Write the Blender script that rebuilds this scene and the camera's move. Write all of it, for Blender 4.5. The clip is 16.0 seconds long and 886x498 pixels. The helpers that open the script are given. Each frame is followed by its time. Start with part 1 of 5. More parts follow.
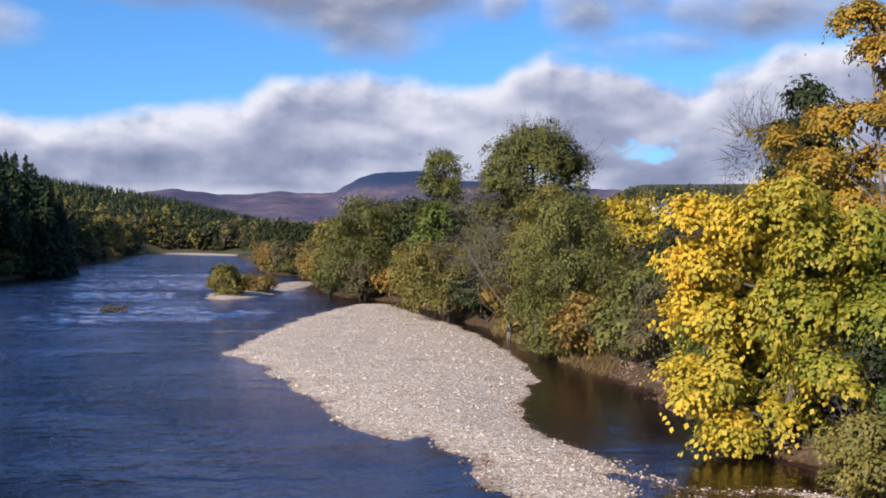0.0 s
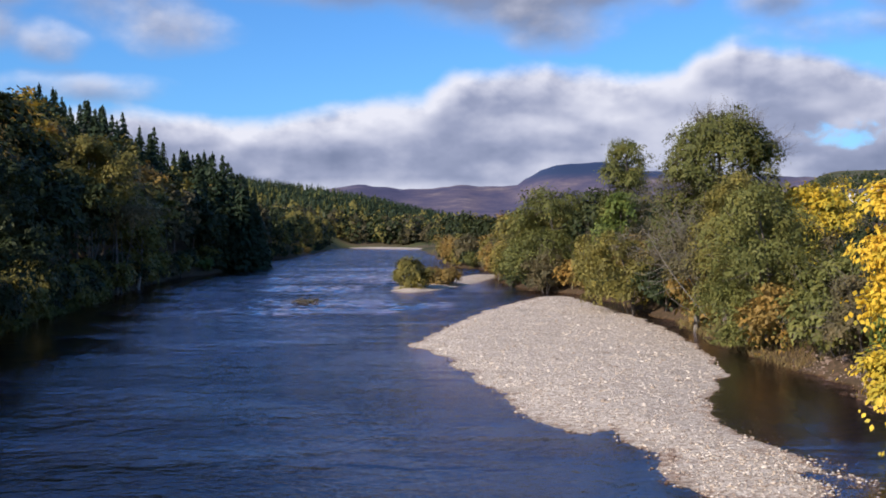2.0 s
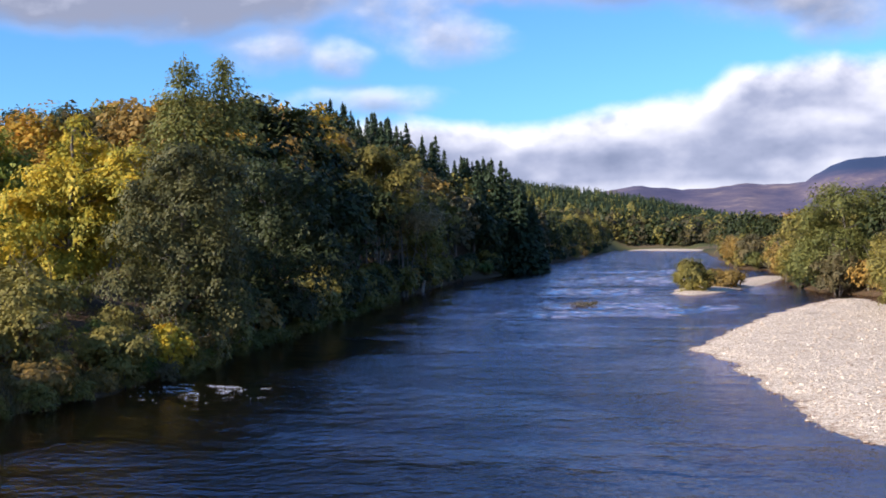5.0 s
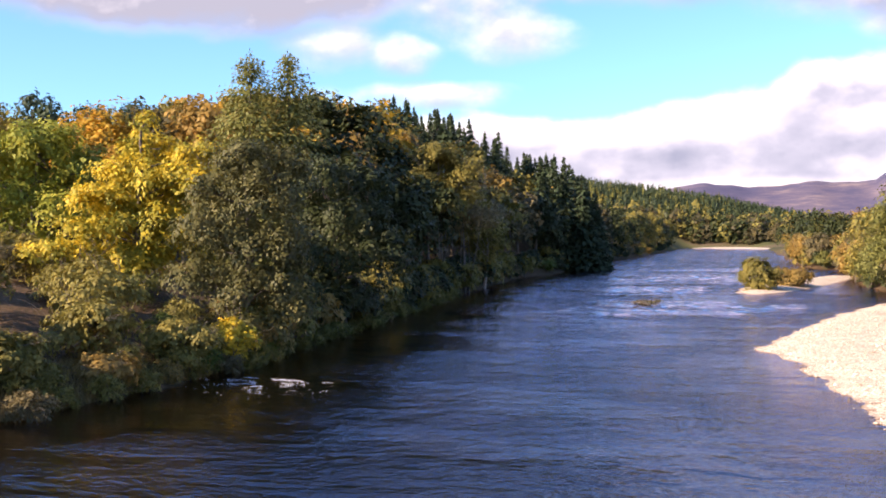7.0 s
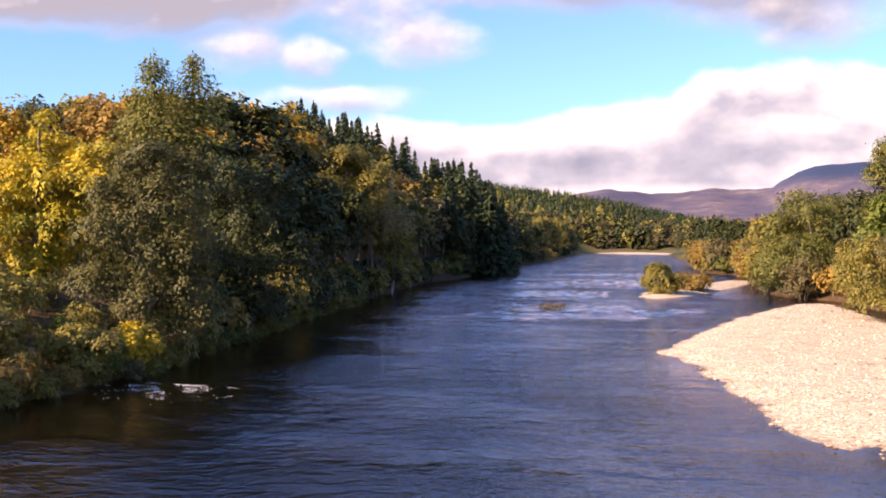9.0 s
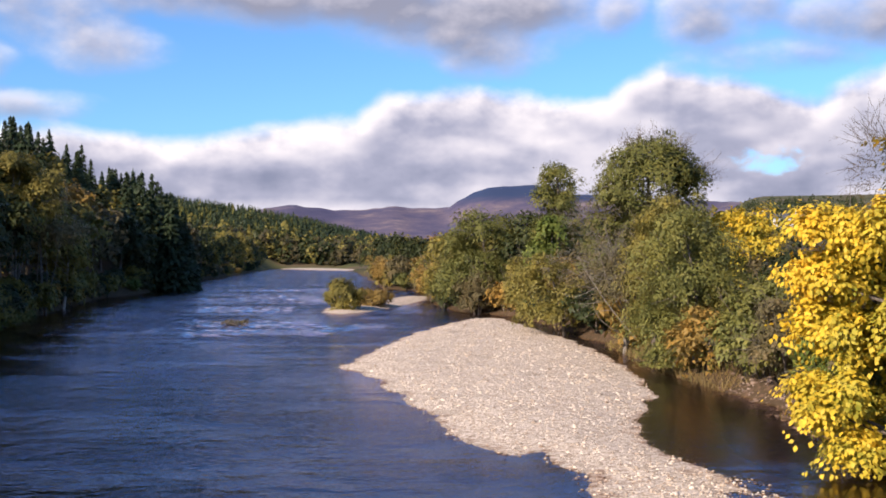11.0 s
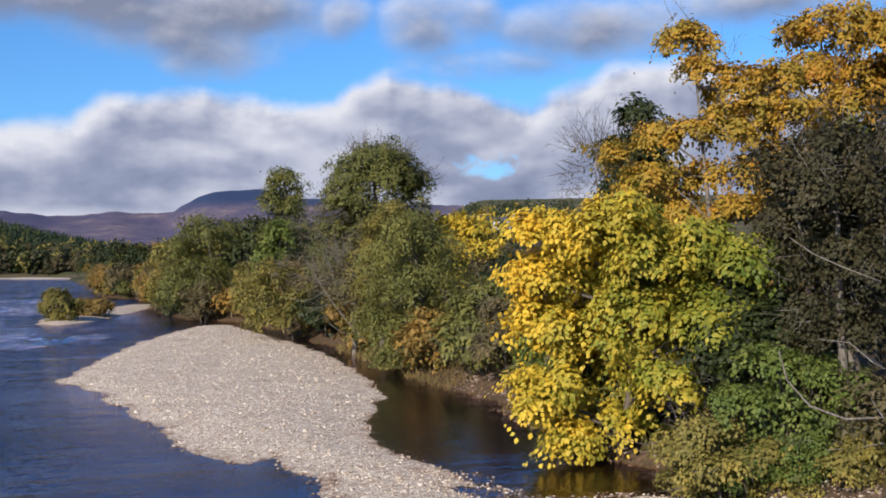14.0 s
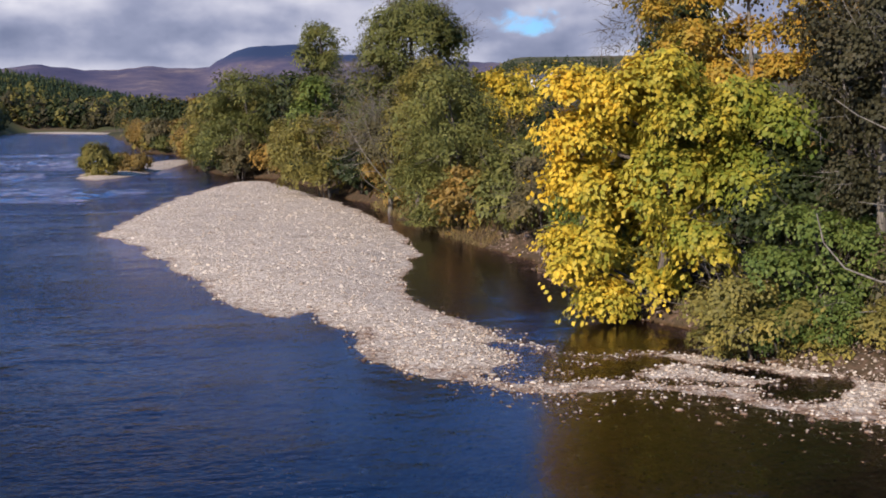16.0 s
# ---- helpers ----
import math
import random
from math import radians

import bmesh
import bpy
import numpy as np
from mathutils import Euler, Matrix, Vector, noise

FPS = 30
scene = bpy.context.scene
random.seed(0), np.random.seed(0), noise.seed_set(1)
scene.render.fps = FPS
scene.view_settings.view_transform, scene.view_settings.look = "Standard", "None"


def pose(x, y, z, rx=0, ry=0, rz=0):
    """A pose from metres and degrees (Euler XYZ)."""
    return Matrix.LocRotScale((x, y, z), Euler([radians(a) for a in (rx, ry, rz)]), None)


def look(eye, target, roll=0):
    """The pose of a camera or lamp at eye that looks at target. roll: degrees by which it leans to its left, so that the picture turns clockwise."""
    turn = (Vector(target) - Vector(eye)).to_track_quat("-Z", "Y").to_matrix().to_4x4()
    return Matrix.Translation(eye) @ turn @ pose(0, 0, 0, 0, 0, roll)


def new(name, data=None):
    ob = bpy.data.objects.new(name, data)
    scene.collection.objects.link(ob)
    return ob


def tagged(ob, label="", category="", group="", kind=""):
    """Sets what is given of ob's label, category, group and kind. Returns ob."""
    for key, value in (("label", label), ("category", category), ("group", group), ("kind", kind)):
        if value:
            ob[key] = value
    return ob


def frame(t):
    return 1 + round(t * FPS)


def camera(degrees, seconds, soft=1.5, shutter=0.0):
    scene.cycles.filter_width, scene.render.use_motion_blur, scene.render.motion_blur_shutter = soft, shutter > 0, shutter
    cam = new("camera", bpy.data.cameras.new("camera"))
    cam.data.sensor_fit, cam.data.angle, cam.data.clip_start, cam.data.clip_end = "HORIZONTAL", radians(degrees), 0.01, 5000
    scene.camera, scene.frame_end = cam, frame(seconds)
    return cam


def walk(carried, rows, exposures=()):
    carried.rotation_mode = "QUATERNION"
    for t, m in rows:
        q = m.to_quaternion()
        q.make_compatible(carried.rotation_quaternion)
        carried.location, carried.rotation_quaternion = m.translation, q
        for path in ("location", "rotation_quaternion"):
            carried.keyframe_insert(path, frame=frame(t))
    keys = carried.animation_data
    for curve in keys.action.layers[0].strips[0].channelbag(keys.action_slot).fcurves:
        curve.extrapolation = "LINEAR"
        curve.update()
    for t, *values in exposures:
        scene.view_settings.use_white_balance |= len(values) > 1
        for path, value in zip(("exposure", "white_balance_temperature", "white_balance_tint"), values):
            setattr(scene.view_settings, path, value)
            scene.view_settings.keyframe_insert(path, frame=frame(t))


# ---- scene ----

# A river seen from the parapet of a bridge: the camera stands still and turns.
EYE = 8.0
cam = camera(44.05, 16.0, soft=1.8)
# seconds, yaw to the left, pitch, lean to the right, in degrees
TURNS = [
    (0.0, -0.01, -0.32, -0.32),
    (0.5, 3.24, -0.43, -0.25),
    (1.0, 6.56, -0.64, -0.26),
    (1.5, 7.82, -0.75, -0.09),
    (2.0, 9.51, -0.71, 0.34),
    (2.5, 11.23, -0.72, 0.62),
    (3.0, 13.49, -0.66, 0.84),
    (3.5, 16.79, -0.61, 1.11),
    (4.0, 19.76, -0.61, 1.21),
    (4.5, 22.18, -0.58, 1.52),
    (5.0, 23.97, -0.36, 1.24),
    (7.5, 27.32, -0.53, 0.84),
    (8.0, 26.90, -0.61, 0.59),
    (8.5, 25.97, -0.53, 0.56),
    (9.0, 22.37, -0.34, 0.50),
    (9.5, 17.80, -0.19, 0.06),
    (10.0, 13.54, 0.22, -0.02),
    (12.5, -2.99, 0.36, 0.30),
    (13.0, -5.26, 0.51, 0.73),
    (13.5, -7.22, 0.58, 0.92),
    (14.0, -8.19, 0.53, 0.86),
    (14.5, -7.96, -0.01, 0.69),
    (15.0, -7.03, -3.11, 0.59),
    (15.5, -6.53, -4.79, 0.45),
    (16.0, -6.24, -6.85, 0.37),
]
# seconds, stops, kelvin, tint: the camera warms and brightens its picture towards the wood
EXPOSURES = [(0, -0.06, 6200, 17), (1.0, -0.1, 6150, 17), (2.5, -0.02, 6200, 17), (4.5, 0.25, 6250, 18), (5.2, 0.5, 6400, 17), (7.3, 1.06, 8000, 28), (8.5, 0.98, 8600, 32), (9.5, 0.74, 8200, 32), (10, 0.64, 7800, 29), (12.3, -0.1, 6300, 16), (14, -0.15, 6250, 15), (16, -0.14, 6300, 19)]
walk(cam, [(t, pose(0, 0, EYE, 90 + pitch, 0, yaw) @ pose(0, 0, 0, 0, 0, -lean)) for t, yaw, pitch, lean in TURNS], EXPOSURES)

# ---- light: a low autumn sun from the left and behind, a blue sky with broken cloud ----
SUN_AZ, SUN_EL = 142.0, 28.0  # azimuth to the left of straight ahead
SKY_STRENGTH, SUN_STRENGTH = 0.15, 6.2
sun_way = Vector((-math.sin(radians(SUN_AZ)) * math.cos(radians(SUN_EL)), math.cos(radians(SUN_AZ)) * math.cos(radians(SUN_EL)), math.sin(radians(SUN_EL))))
sun = new("sun", bpy.data.lights.new("sun", "SUN"))
sun.data.energy, sun.data.angle, sun.data.color = SUN_STRENGTH, radians(0.5), (1.0, 0.89, 0.72)
sun.matrix_world = look(sun_way * 60, (0, 0, 0))


class Nodes:
    """Short hand for a node tree."""

    def __init__(self, tree):
        self.tree = tree
        tree.nodes.clear()

    def add(self, kind, ins=None, **props):
        n = self.tree.nodes.new(kind)
        for k, v in props.items():
            setattr(n, k, v)
        for k, v in (ins or {}).items():
            if hasattr(v, "is_output"):
                self.tree.links.new(v, n.inputs[k])
            else:
                n.inputs[k].default_value = v
        return n

    def math(self, op, a, b=0.0, c=0.0):
        return self.add("ShaderNodeMath", {0: a, 1: b, 2: c}, operation=op).outputs[0]

    def noise(self, vector, scale, detail=4.0, rough=0.55):
        return self.add("ShaderNodeTexNoise", {"Vector": vector, "Scale": scale, "Detail": detail, "Roughness": rough}).outputs["Fac"]

    def ramp(self, fac, stops, mode="LINEAR"):
        n = self.add("ShaderNodeValToRGB", {"Fac": fac})
        n.color_ramp.interpolation = mode
        while len(n.color_ramp.elements) < len(stops):
            n.color_ramp.elements.new(0.5)
        for e, (pos, col) in zip(n.color_ramp.elements, stops):
            e.position, e.color = pos, (*col, 1.0)
        return n.outputs["Color"]

    def mix(self, fac, a, b, mode="MIX"):
        n = self.add("ShaderNodeMix", data_type="RGBA", blend_type=mode)
        for i, v in ((0, fac), (6, a), (7, b)):
            if hasattr(v, "is_output"):
                self.tree.links.new(v, n.inputs[i])
            else:
                n.inputs[i].default_value = v if i == 0 else (*v, 1.0)
        return n.outputs[2]

    def smooth(self, v, lo, hi):
        return self.add("ShaderNodeMapRange", {"Value": v, "From Min": lo, "From Max": hi}, interpolation_type="SMOOTHSTEP").outputs[0]


world = bpy.data.worlds.new("world")
scene.world = world
world.use_nodes = True
w = Nodes(world.node_tree)
sky = w.add("ShaderNodeTexSky", sky_type="NISHITA", sun_disc=False, sun_elevation=radians(SUN_EL), sun_rotation=radians(-SUN_AZ), altitude=100, air_density=1.0, dust_density=0.6, ozone_density=3.0)
way = w.add("ShaderNodeSeparateXYZ", {0: w.add("ShaderNodeTexCoord").outputs["Generated"]})
az = w.math("MULTIPLY", w.math("ARCTAN2", w.math("MULTIPLY", way.outputs[0], -1.0), way.outputs[1]), 57.2958)
el = w.math("MULTIPLY", w.math("ARCSINE", way.outputs[2]), 57.2958)
# loose cloud masses: azimuth, elevation, half width, half height, in degrees, and thickness
CLOUDS = [
    (12.0, 13.7, 13.0, 2.2, 1.5), (5.0, 12.6, 7.5, 2.2, 1.5), (3.4, 11.1, 3.2, 1.8, 1.2), (-3.2, 12.6, 1.6, 1.2, 0.9), (-8.0, 12.2, 3.4, 1.7, 1.0), (-16.5, 11.7, 5.5, 1.6, 1.1), (-25.0, 12.6, 6.0, 1.2, 0.9),
    (26.5, 12.0, 3.0, 1.6, 0.75), (23.5, 10.6, 3.2, 1.3, 0.8), (33.0, 10.2, 2.6, 1.4, 0.75), (29.2, 9.7, 1.8, 1.0, 0.6), (40.0, 13.6, 14.0, 3.2, 2.6), (-10.5, 10.1, 4.0, 0.9, 0.6), (29.0, 7.4, 5.0, 0.6, 0.4),
]
# top of the long cloud bank: azimuth, elevation
BANK = [(-60, 9.0), (-30, 9.2), (-24, 9.5), (-20, 9.6), (-17.5, 9.7), (-15, 8.6), (-12.5, 7.9), (-8, 9.1), (-6.5, 9.4), (-5.2, 9.7), (-4, 9.2), (-2.5, 8.3), (0, 8.2), (4, 8.5), (8, 8.3), (11, 7.3), (15, 6.4), (19, 6.0), (24, 6.1), (30, 6.2), (45, 5.5), (80, 7.0)]


def sky_place(a, e, stretch, z):
    return w.add("ShaderNodeCombineXYZ", {0: a, 1: w.math("MULTIPLY", e, stretch), 2: z}).outputs[0]


def cloud_density(a, e):
    """How deep inside cloud, and how far below the top of the bank."""
    lump = w.math("SUBTRACT", w.noise(sky_place(a, e, 1.4, 3.3), 0.26, 5.0, 0.50), 0.5)
    total = None
    for ca, ce, ra, re, thick in CLOUDS:
        u = w.math("MULTIPLY", w.math("SUBTRACT", a, ca), 1 / ra)
        v = w.math("MULTIPLY", w.math("SUBTRACT", e, ce), 1 / re)
        d = w.math("MULTIPLY", w.math("SUBTRACT", 1.0, w.math("ADD", w.math("MULTIPLY", u, u), w.math("MULTIPLY", v, v))), thick)
        total = d if total is None else w.math("SMOOTH_MAX", total, d, 0.3)
    # open, broken cloud round the rest of the sky
    wide = w.math("SUBTRACT", w.math("MULTIPLY", w.noise(sky_place(a, e, 1.7, 1.1), 0.05, 3.0), 4.0), 2.6)
    behind = w.smooth(w.math("ABSOLUTE", w.math("SUBTRACT", a, 8.0)), 46.0, 62.0)
    high = w.smooth(e, 16.5, 22.0)
    wide = w.math("MULTIPLY_ADD", w.math("MAXIMUM", behind, high), 3.0, w.math("SUBTRACT", wide, 3.0))
    total = w.math("MAXIMUM", w.math("MAXIMUM", total, -1.5), wide)
    total = w.math("MULTIPLY_ADD", lump, 2.6, total)
    top = w.ramp(w.math("MULTIPLY_ADD", a, 1 / 140, 60 / 140), [((x + 60) / 140, (y / 16,) * 3) for x, y in BANK], "EASE")
    top = w.math("MULTIPLY", w.add("ShaderNodeSeparateColor", {0: top}).outputs[0], 16.0)
    bank = w.math("MULTIPLY_ADD", lump, 2.0, w.math("SUBTRACT", top, e))
    return total, bank


loose, bank = cloud_density(az, el)
loose2, bank2 = cloud_density(w.math("ADD", az, 0.35), w.math("ADD", el, 0.55))
streak = w.noise(sky_place(az, el, 2.4, 9.0), 0.16, 3.0, 0.45)
billow = w.noise(sky_place(az, el, 1.6, 14.0), 0.30, 3.5, 0.45)
# loose clouds: bright above, grey below
lit = w.math("ADD", w.math("MULTIPLY", w.smooth(w.math("SUBTRACT", loose, loose2), -0.7, 1.0), 0.85), w.math("MULTIPLY", w.math("SUBTRACT", streak, 0.62), 0.9))
lit = w.math("MULTIPLY_ADD", w.smooth(loose, 1.3, 0.1), 0.30, lit)
loose_tone = w.ramp(lit, [(0.05, (0.26, 0.30, 0.40)), (0.4, (0.42, 0.46, 0.56)), (0.7, (0.60, 0.63, 0.70)), (1.0, (0.84, 0.85, 0.88))])
# the bank: a white cauliflower rim over lavender grey layers
rim = w.math("MULTIPLY", w.smooth(bank, 1.9, 0.1), w.smooth(w.math("SUBTRACT", bank, bank2), 0.1, 0.95))
body = w.math("ADD", w.math("MULTIPLY_ADD", w.smooth(billow, 0.3, 0.7), 0.26, w.math("MULTIPLY", w.smooth(streak, 0.36, 0.66), 0.44)), w.math("MULTIPLY", w.smooth(w.math("SUBTRACT", bank, bank2), 0.2, 0.9), 0.22))
body = w.math("SUBTRACT", w.math("ADD", body, 0.10), w.math("MULTIPLY", w.smooth(el, 6.2, 3.8), 0.18))
gap = w.smooth(w.math("ADD", el, w.math("MULTIPLY", w.math("SUBTRACT", streak, 0.5), 1.6)), 3.0, 2.3)
body = w.math("ADD", w.math("ADD", body, w.math("MULTIPLY", rim, 0.5)), w.math("MULTIPLY", gap, 0.35))
bank_tone = w.ramp(body, [(0.0, (0.22, 0.265, 0.38)), (0.3, (0.35, 0.395, 0.52)), (0.6, (0.57, 0.605, 0.70)), (1.0, (0.86, 0.88, 0.91))])
hu = w.math("MULTIPLY", w.math("ADD", az, 10.6), 0.55)
hv = w.math("MULTIPLY", w.math("SUBTRACT", el, 4.9), 1.6)
hole = w.smooth(w.math("ADD", w.math("ADD", w.math("MULTIPLY", hu, hu), w.math("MULTIPLY", hv, hv)), w.math("MULTIPLY", w.math("SUBTRACT", w.noise(sky_place(az, el, 1.6, 5.0), 0.7, 4.0), 0.5), 4.5)), 1.3, -0.2)
blue = w.mix(1.0, sky.outputs[0], (SKY_STRENGTH * 0.44, SKY_STRENGTH * 0.80, SKY_STRENGTH * 1.12), "MULTIPLY")
shown = w.mix(w.smooth(loose, -0.6, 1.5), blue, loose_tone)
shown = w.mix(w.math("MULTIPLY", w.smooth(bank, -0.5, 0.6), w.math("SUBTRACT", 1.0, w.math("MULTIPLY", hole, 0.85))), shown, bank_tone)
w.add("ShaderNodeOutputWorld", {0: w.add("ShaderNodeBackground", {0: shown, 1: 1.0}).outputs[0]})


# ---- materials ----
def material(name):
    m = bpy.data.materials.new(name)
    m.use_nodes = True
    return m, Nodes(m.node_tree)


def finish(n, shader):
    n.add("ShaderNodeOutputMaterial", {0: shader})


def bumped(n, height, strength, distance):
    return n.add("ShaderNodeBump", {"Height": height, "Strength": strength, "Distance": distance}).outputs[0]


def leaf_material(name, stops, through_light=0.26, ripe=0.0):
    """Leaves: each its own tint, each tree a little its own, patches of ripeness over the crown."""
    m, n = material(name)
    geo, info = n.add("ShaderNodeNewGeometry"), n.add("ShaderNodeObjectInfo")
    place = n.add("ShaderNodeTexCoord").outputs["Object"]
    patch, spray = n.noise(place, 0.22, 2.0), n.noise(place, 1.0, 3.0)
    fac = n.math("ADD", n.math("MULTIPLY", geo.outputs["Random Per Island"], 0.20), n.math("MULTIPLY", patch, 0.70))
    fac = n.math("ADD", n.math("SUBTRACT", fac, 0.55), n.math("MULTIPLY", spray, 0.95))
    fac = n.math("ADD", fac, n.math("MULTIPLY", info.outputs["Random"], 0.14))
    if ripe:
        # one side of the crown turns before the other
        fac = n.math("MULTIPLY_ADD", n.add("ShaderNodeSeparateXYZ", {0: place}).outputs[0], ripe, fac)
    col = n.ramp(fac, stops)
    d = n.add("ShaderNodeBsdfPrincipled", {"Base Color": col, "Roughness": 0.6, "Specular IOR Level": 0.25}).outputs[0]
    t = n.add("ShaderNodeBsdfTranslucent", {0: col}).outputs[0]
    finish(n, n.add("ShaderNodeMixShader", {0: through_light, 1: d, 2: t}).outputs[0])
    return m


LEAF = {
    "yellow": leaf_material("yellow_leaf", [(0.0, (0.10, 0.13, 0.025)), (0.25, (0.26, 0.25, 0.035)), (0.5, (0.58, 0.42, 0.04)), (0.75, (0.82, 0.53, 0.035)), (0.9, (0.78, 0.44, 0.03)), (1.0, (0.50, 0.25, 0.03))]),
    "gold": leaf_material("gold_leaf", [(0.0, (0.14, 0.135, 0.03)), (0.3, (0.34, 0.24, 0.032)), (0.55, (0.49, 0.275, 0.032)), (0.8, (0.47, 0.19, 0.03)), (1.0, (0.30, 0.10, 0.028))]),
    "sycamore": leaf_material("sycamore_leaf", [(0.0, (0.09, 0.14, 0.02)), (0.3, (0.24, 0.25, 0.03)), (0.5, (0.45, 0.36, 0.04)), (0.72, (0.70, 0.48, 0.04)), (0.95, (0.80, 0.50, 0.04)), (1.0, (0.60, 0.32, 0.04))], ripe=-0.045),
    "alder": leaf_material("alder_leaf", [(0.0, (0.036, 0.042, 0.015)), (0.5, (0.105, 0.10, 0.032)), (0.85, (0.21, 0.175, 0.05)), (1.0, (0.30, 0.22, 0.06))], 0.18),
    "lime": leaf_material("lime_leaf", [(0.0, (0.08, 0.12, 0.02)), (0.45, (0.24, 0.26, 0.035)), (0.8, (0.46, 0.38, 0.045)), (1.0, (0.62, 0.40, 0.05))]),
    "straw": leaf_material("pale_birch_leaf", [(0.0, (0.14, 0.11, 0.06)), (0.5, (0.34, 0.26, 0.12)), (1.0, (0.52, 0.40, 0.18))]),
    "green": leaf_material("green_leaf", [(0.0, (0.055, 0.068, 0.022)), (0.5, (0.165, 0.168, 0.043)), (0.85, (0.28, 0.245, 0.055)), (1.0, (0.38, 0.29, 0.06))]),
    "olive": leaf_material("olive_leaf", [(0.0, (0.085, 0.085, 0.026)), (0.5, (0.23, 0.195, 0.045)), (0.85, (0.39, 0.29, 0.055)), (1.0, (0.50, 0.29, 0.055))]),
    "fresh": leaf_material("fresh_leaf", [(0.0, (0.05, 0.085, 0.018)), (0.5, (0.125, 0.165, 0.032)), (1.0, (0.28, 0.28, 0.055))]),
    "russet": leaf_material("russet_leaf", [(0.0, (0.13, 0.10, 0.035)), (0.5, (0.31, 0.20, 0.05)), (0.85, (0.46, 0.25, 0.05)), (1.0, (0.42, 0.18, 0.045))]),
    "brown": leaf_material("brown_leaf", [(0.0, (0.07, 0.065, 0.032)), (0.5, (0.14, 0.115, 0.052)), (1.0, (0.24, 0.165, 0.065))]),
    # dark green lowered further, so shade under the woods is partly in the colour
    "deep": leaf_material("shade_deep_green_leaf", [(0.0, (0.018, 0.028, 0.010)), (0.5, (0.038, 0.05, 0.015)), (0.85, (0.08, 0.085, 0.024)), (1.0, (0.17, 0.14, 0.035))], 0.15),
    "dull": leaf_material("dull_leaf", [(0.0, (0.026, 0.029, 0.012)), (0.5, (0.065, 0.058, 0.025)), (1.0, (0.14, 0.098, 0.045))]),
    "spruce": leaf_material("spruce_needle", [(0.0, (0.018, 0.034, 0.018)), (0.5, (0.04, 0.062, 0.027)), (1.0, (0.075, 0.10, 0.04))], 0.12),
    "larch": leaf_material("larch_needle", [(0.0, (0.09, 0.10, 0.03)), (0.5, (0.19, 0.19, 0.05)), (1.0, (0.32, 0.26, 0.07))], 0.3),
}


def bark_material(name, dark, light):
    m, n = material(name)
    place = n.add("ShaderNodeTexCoord").outputs["Object"]
    f = n.noise(n.add("ShaderNodeMapping", {"Vector": place, "Scale": (6.0, 6.0, 1.2)}).outputs[0], 2.0, 6.0)
    col = n.ramp(f, [(0.3, dark), (0.7, light)])
    finish(n, n.add("ShaderNodeBsdfPrincipled", {"Base Color": col, "Roughness": 0.9, "Normal": bumped(n, f, 0.6, 0.03)}).outputs[0])
    return m


BARK = bark_material("bark", (0.045, 0.036, 0.028), (0.17, 0.14, 0.11))
GREY_BARK = bark_material("grey_bark", (0.08, 0.07, 0.055), (0.26, 0.23, 0.19))
PALE_BARK = bark_material("pale_bark", (0.16, 0.14, 0.11), (0.46, 0.42, 0.36))


def ground_material():
    """Grass and leaf litter on the banks, brown mud and stones under water, darkened with depth, heather and pasture
    far off, haze and cloud shadow painted into the mountains.
    """
    m, n = material("earth_and_grass")
    place = n.add("ShaderNodeNewGeometry").outputs["Position"]
    sep = n.add("ShaderNodeSeparateXYZ", {0: place})
    fine, mid, wide = n.noise(place, 3.0, 6.0), n.noise(place, 0.25, 5.0), n.noise(place, 0.012, 5.0)
    grass = n.mix(mid, (0.035, 0.03, 0.016), (0.13, 0.085, 0.05))
    grass = n.mix(n.smooth(fine, 0.45, 0.7), grass, (0.16, 0.10, 0.065))
    pasture = n.ramp(wide, [(0.35, (0.035, 0.045, 0.025)), (0.5, (0.10, 0.10, 0.04)), (0.62, (0.13, 0.095, 0.06)), (0.75, (0.05, 0.06, 0.035))])
    # heather shifted towards blue: the haze of distance put into its colour
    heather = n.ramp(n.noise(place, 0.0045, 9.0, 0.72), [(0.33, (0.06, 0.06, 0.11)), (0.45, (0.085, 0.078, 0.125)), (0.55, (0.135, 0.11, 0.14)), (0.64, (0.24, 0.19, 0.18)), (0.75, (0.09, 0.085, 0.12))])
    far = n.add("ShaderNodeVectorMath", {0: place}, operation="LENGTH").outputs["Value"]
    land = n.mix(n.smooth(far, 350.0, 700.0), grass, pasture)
    # high ground painted dark blue for the cloud shadow on the peak
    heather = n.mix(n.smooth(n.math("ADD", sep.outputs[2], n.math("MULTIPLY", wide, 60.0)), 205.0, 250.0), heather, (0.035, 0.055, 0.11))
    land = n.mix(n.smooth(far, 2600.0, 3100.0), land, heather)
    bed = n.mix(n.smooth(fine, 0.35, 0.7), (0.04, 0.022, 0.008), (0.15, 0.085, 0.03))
    # bed darkened by depth: light lost in the water, painted into its colour
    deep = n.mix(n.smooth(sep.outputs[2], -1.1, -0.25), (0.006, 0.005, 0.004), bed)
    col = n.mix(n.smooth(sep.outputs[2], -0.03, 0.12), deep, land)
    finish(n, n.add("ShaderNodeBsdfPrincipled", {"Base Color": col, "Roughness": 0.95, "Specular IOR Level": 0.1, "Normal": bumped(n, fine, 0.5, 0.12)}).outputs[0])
    return m


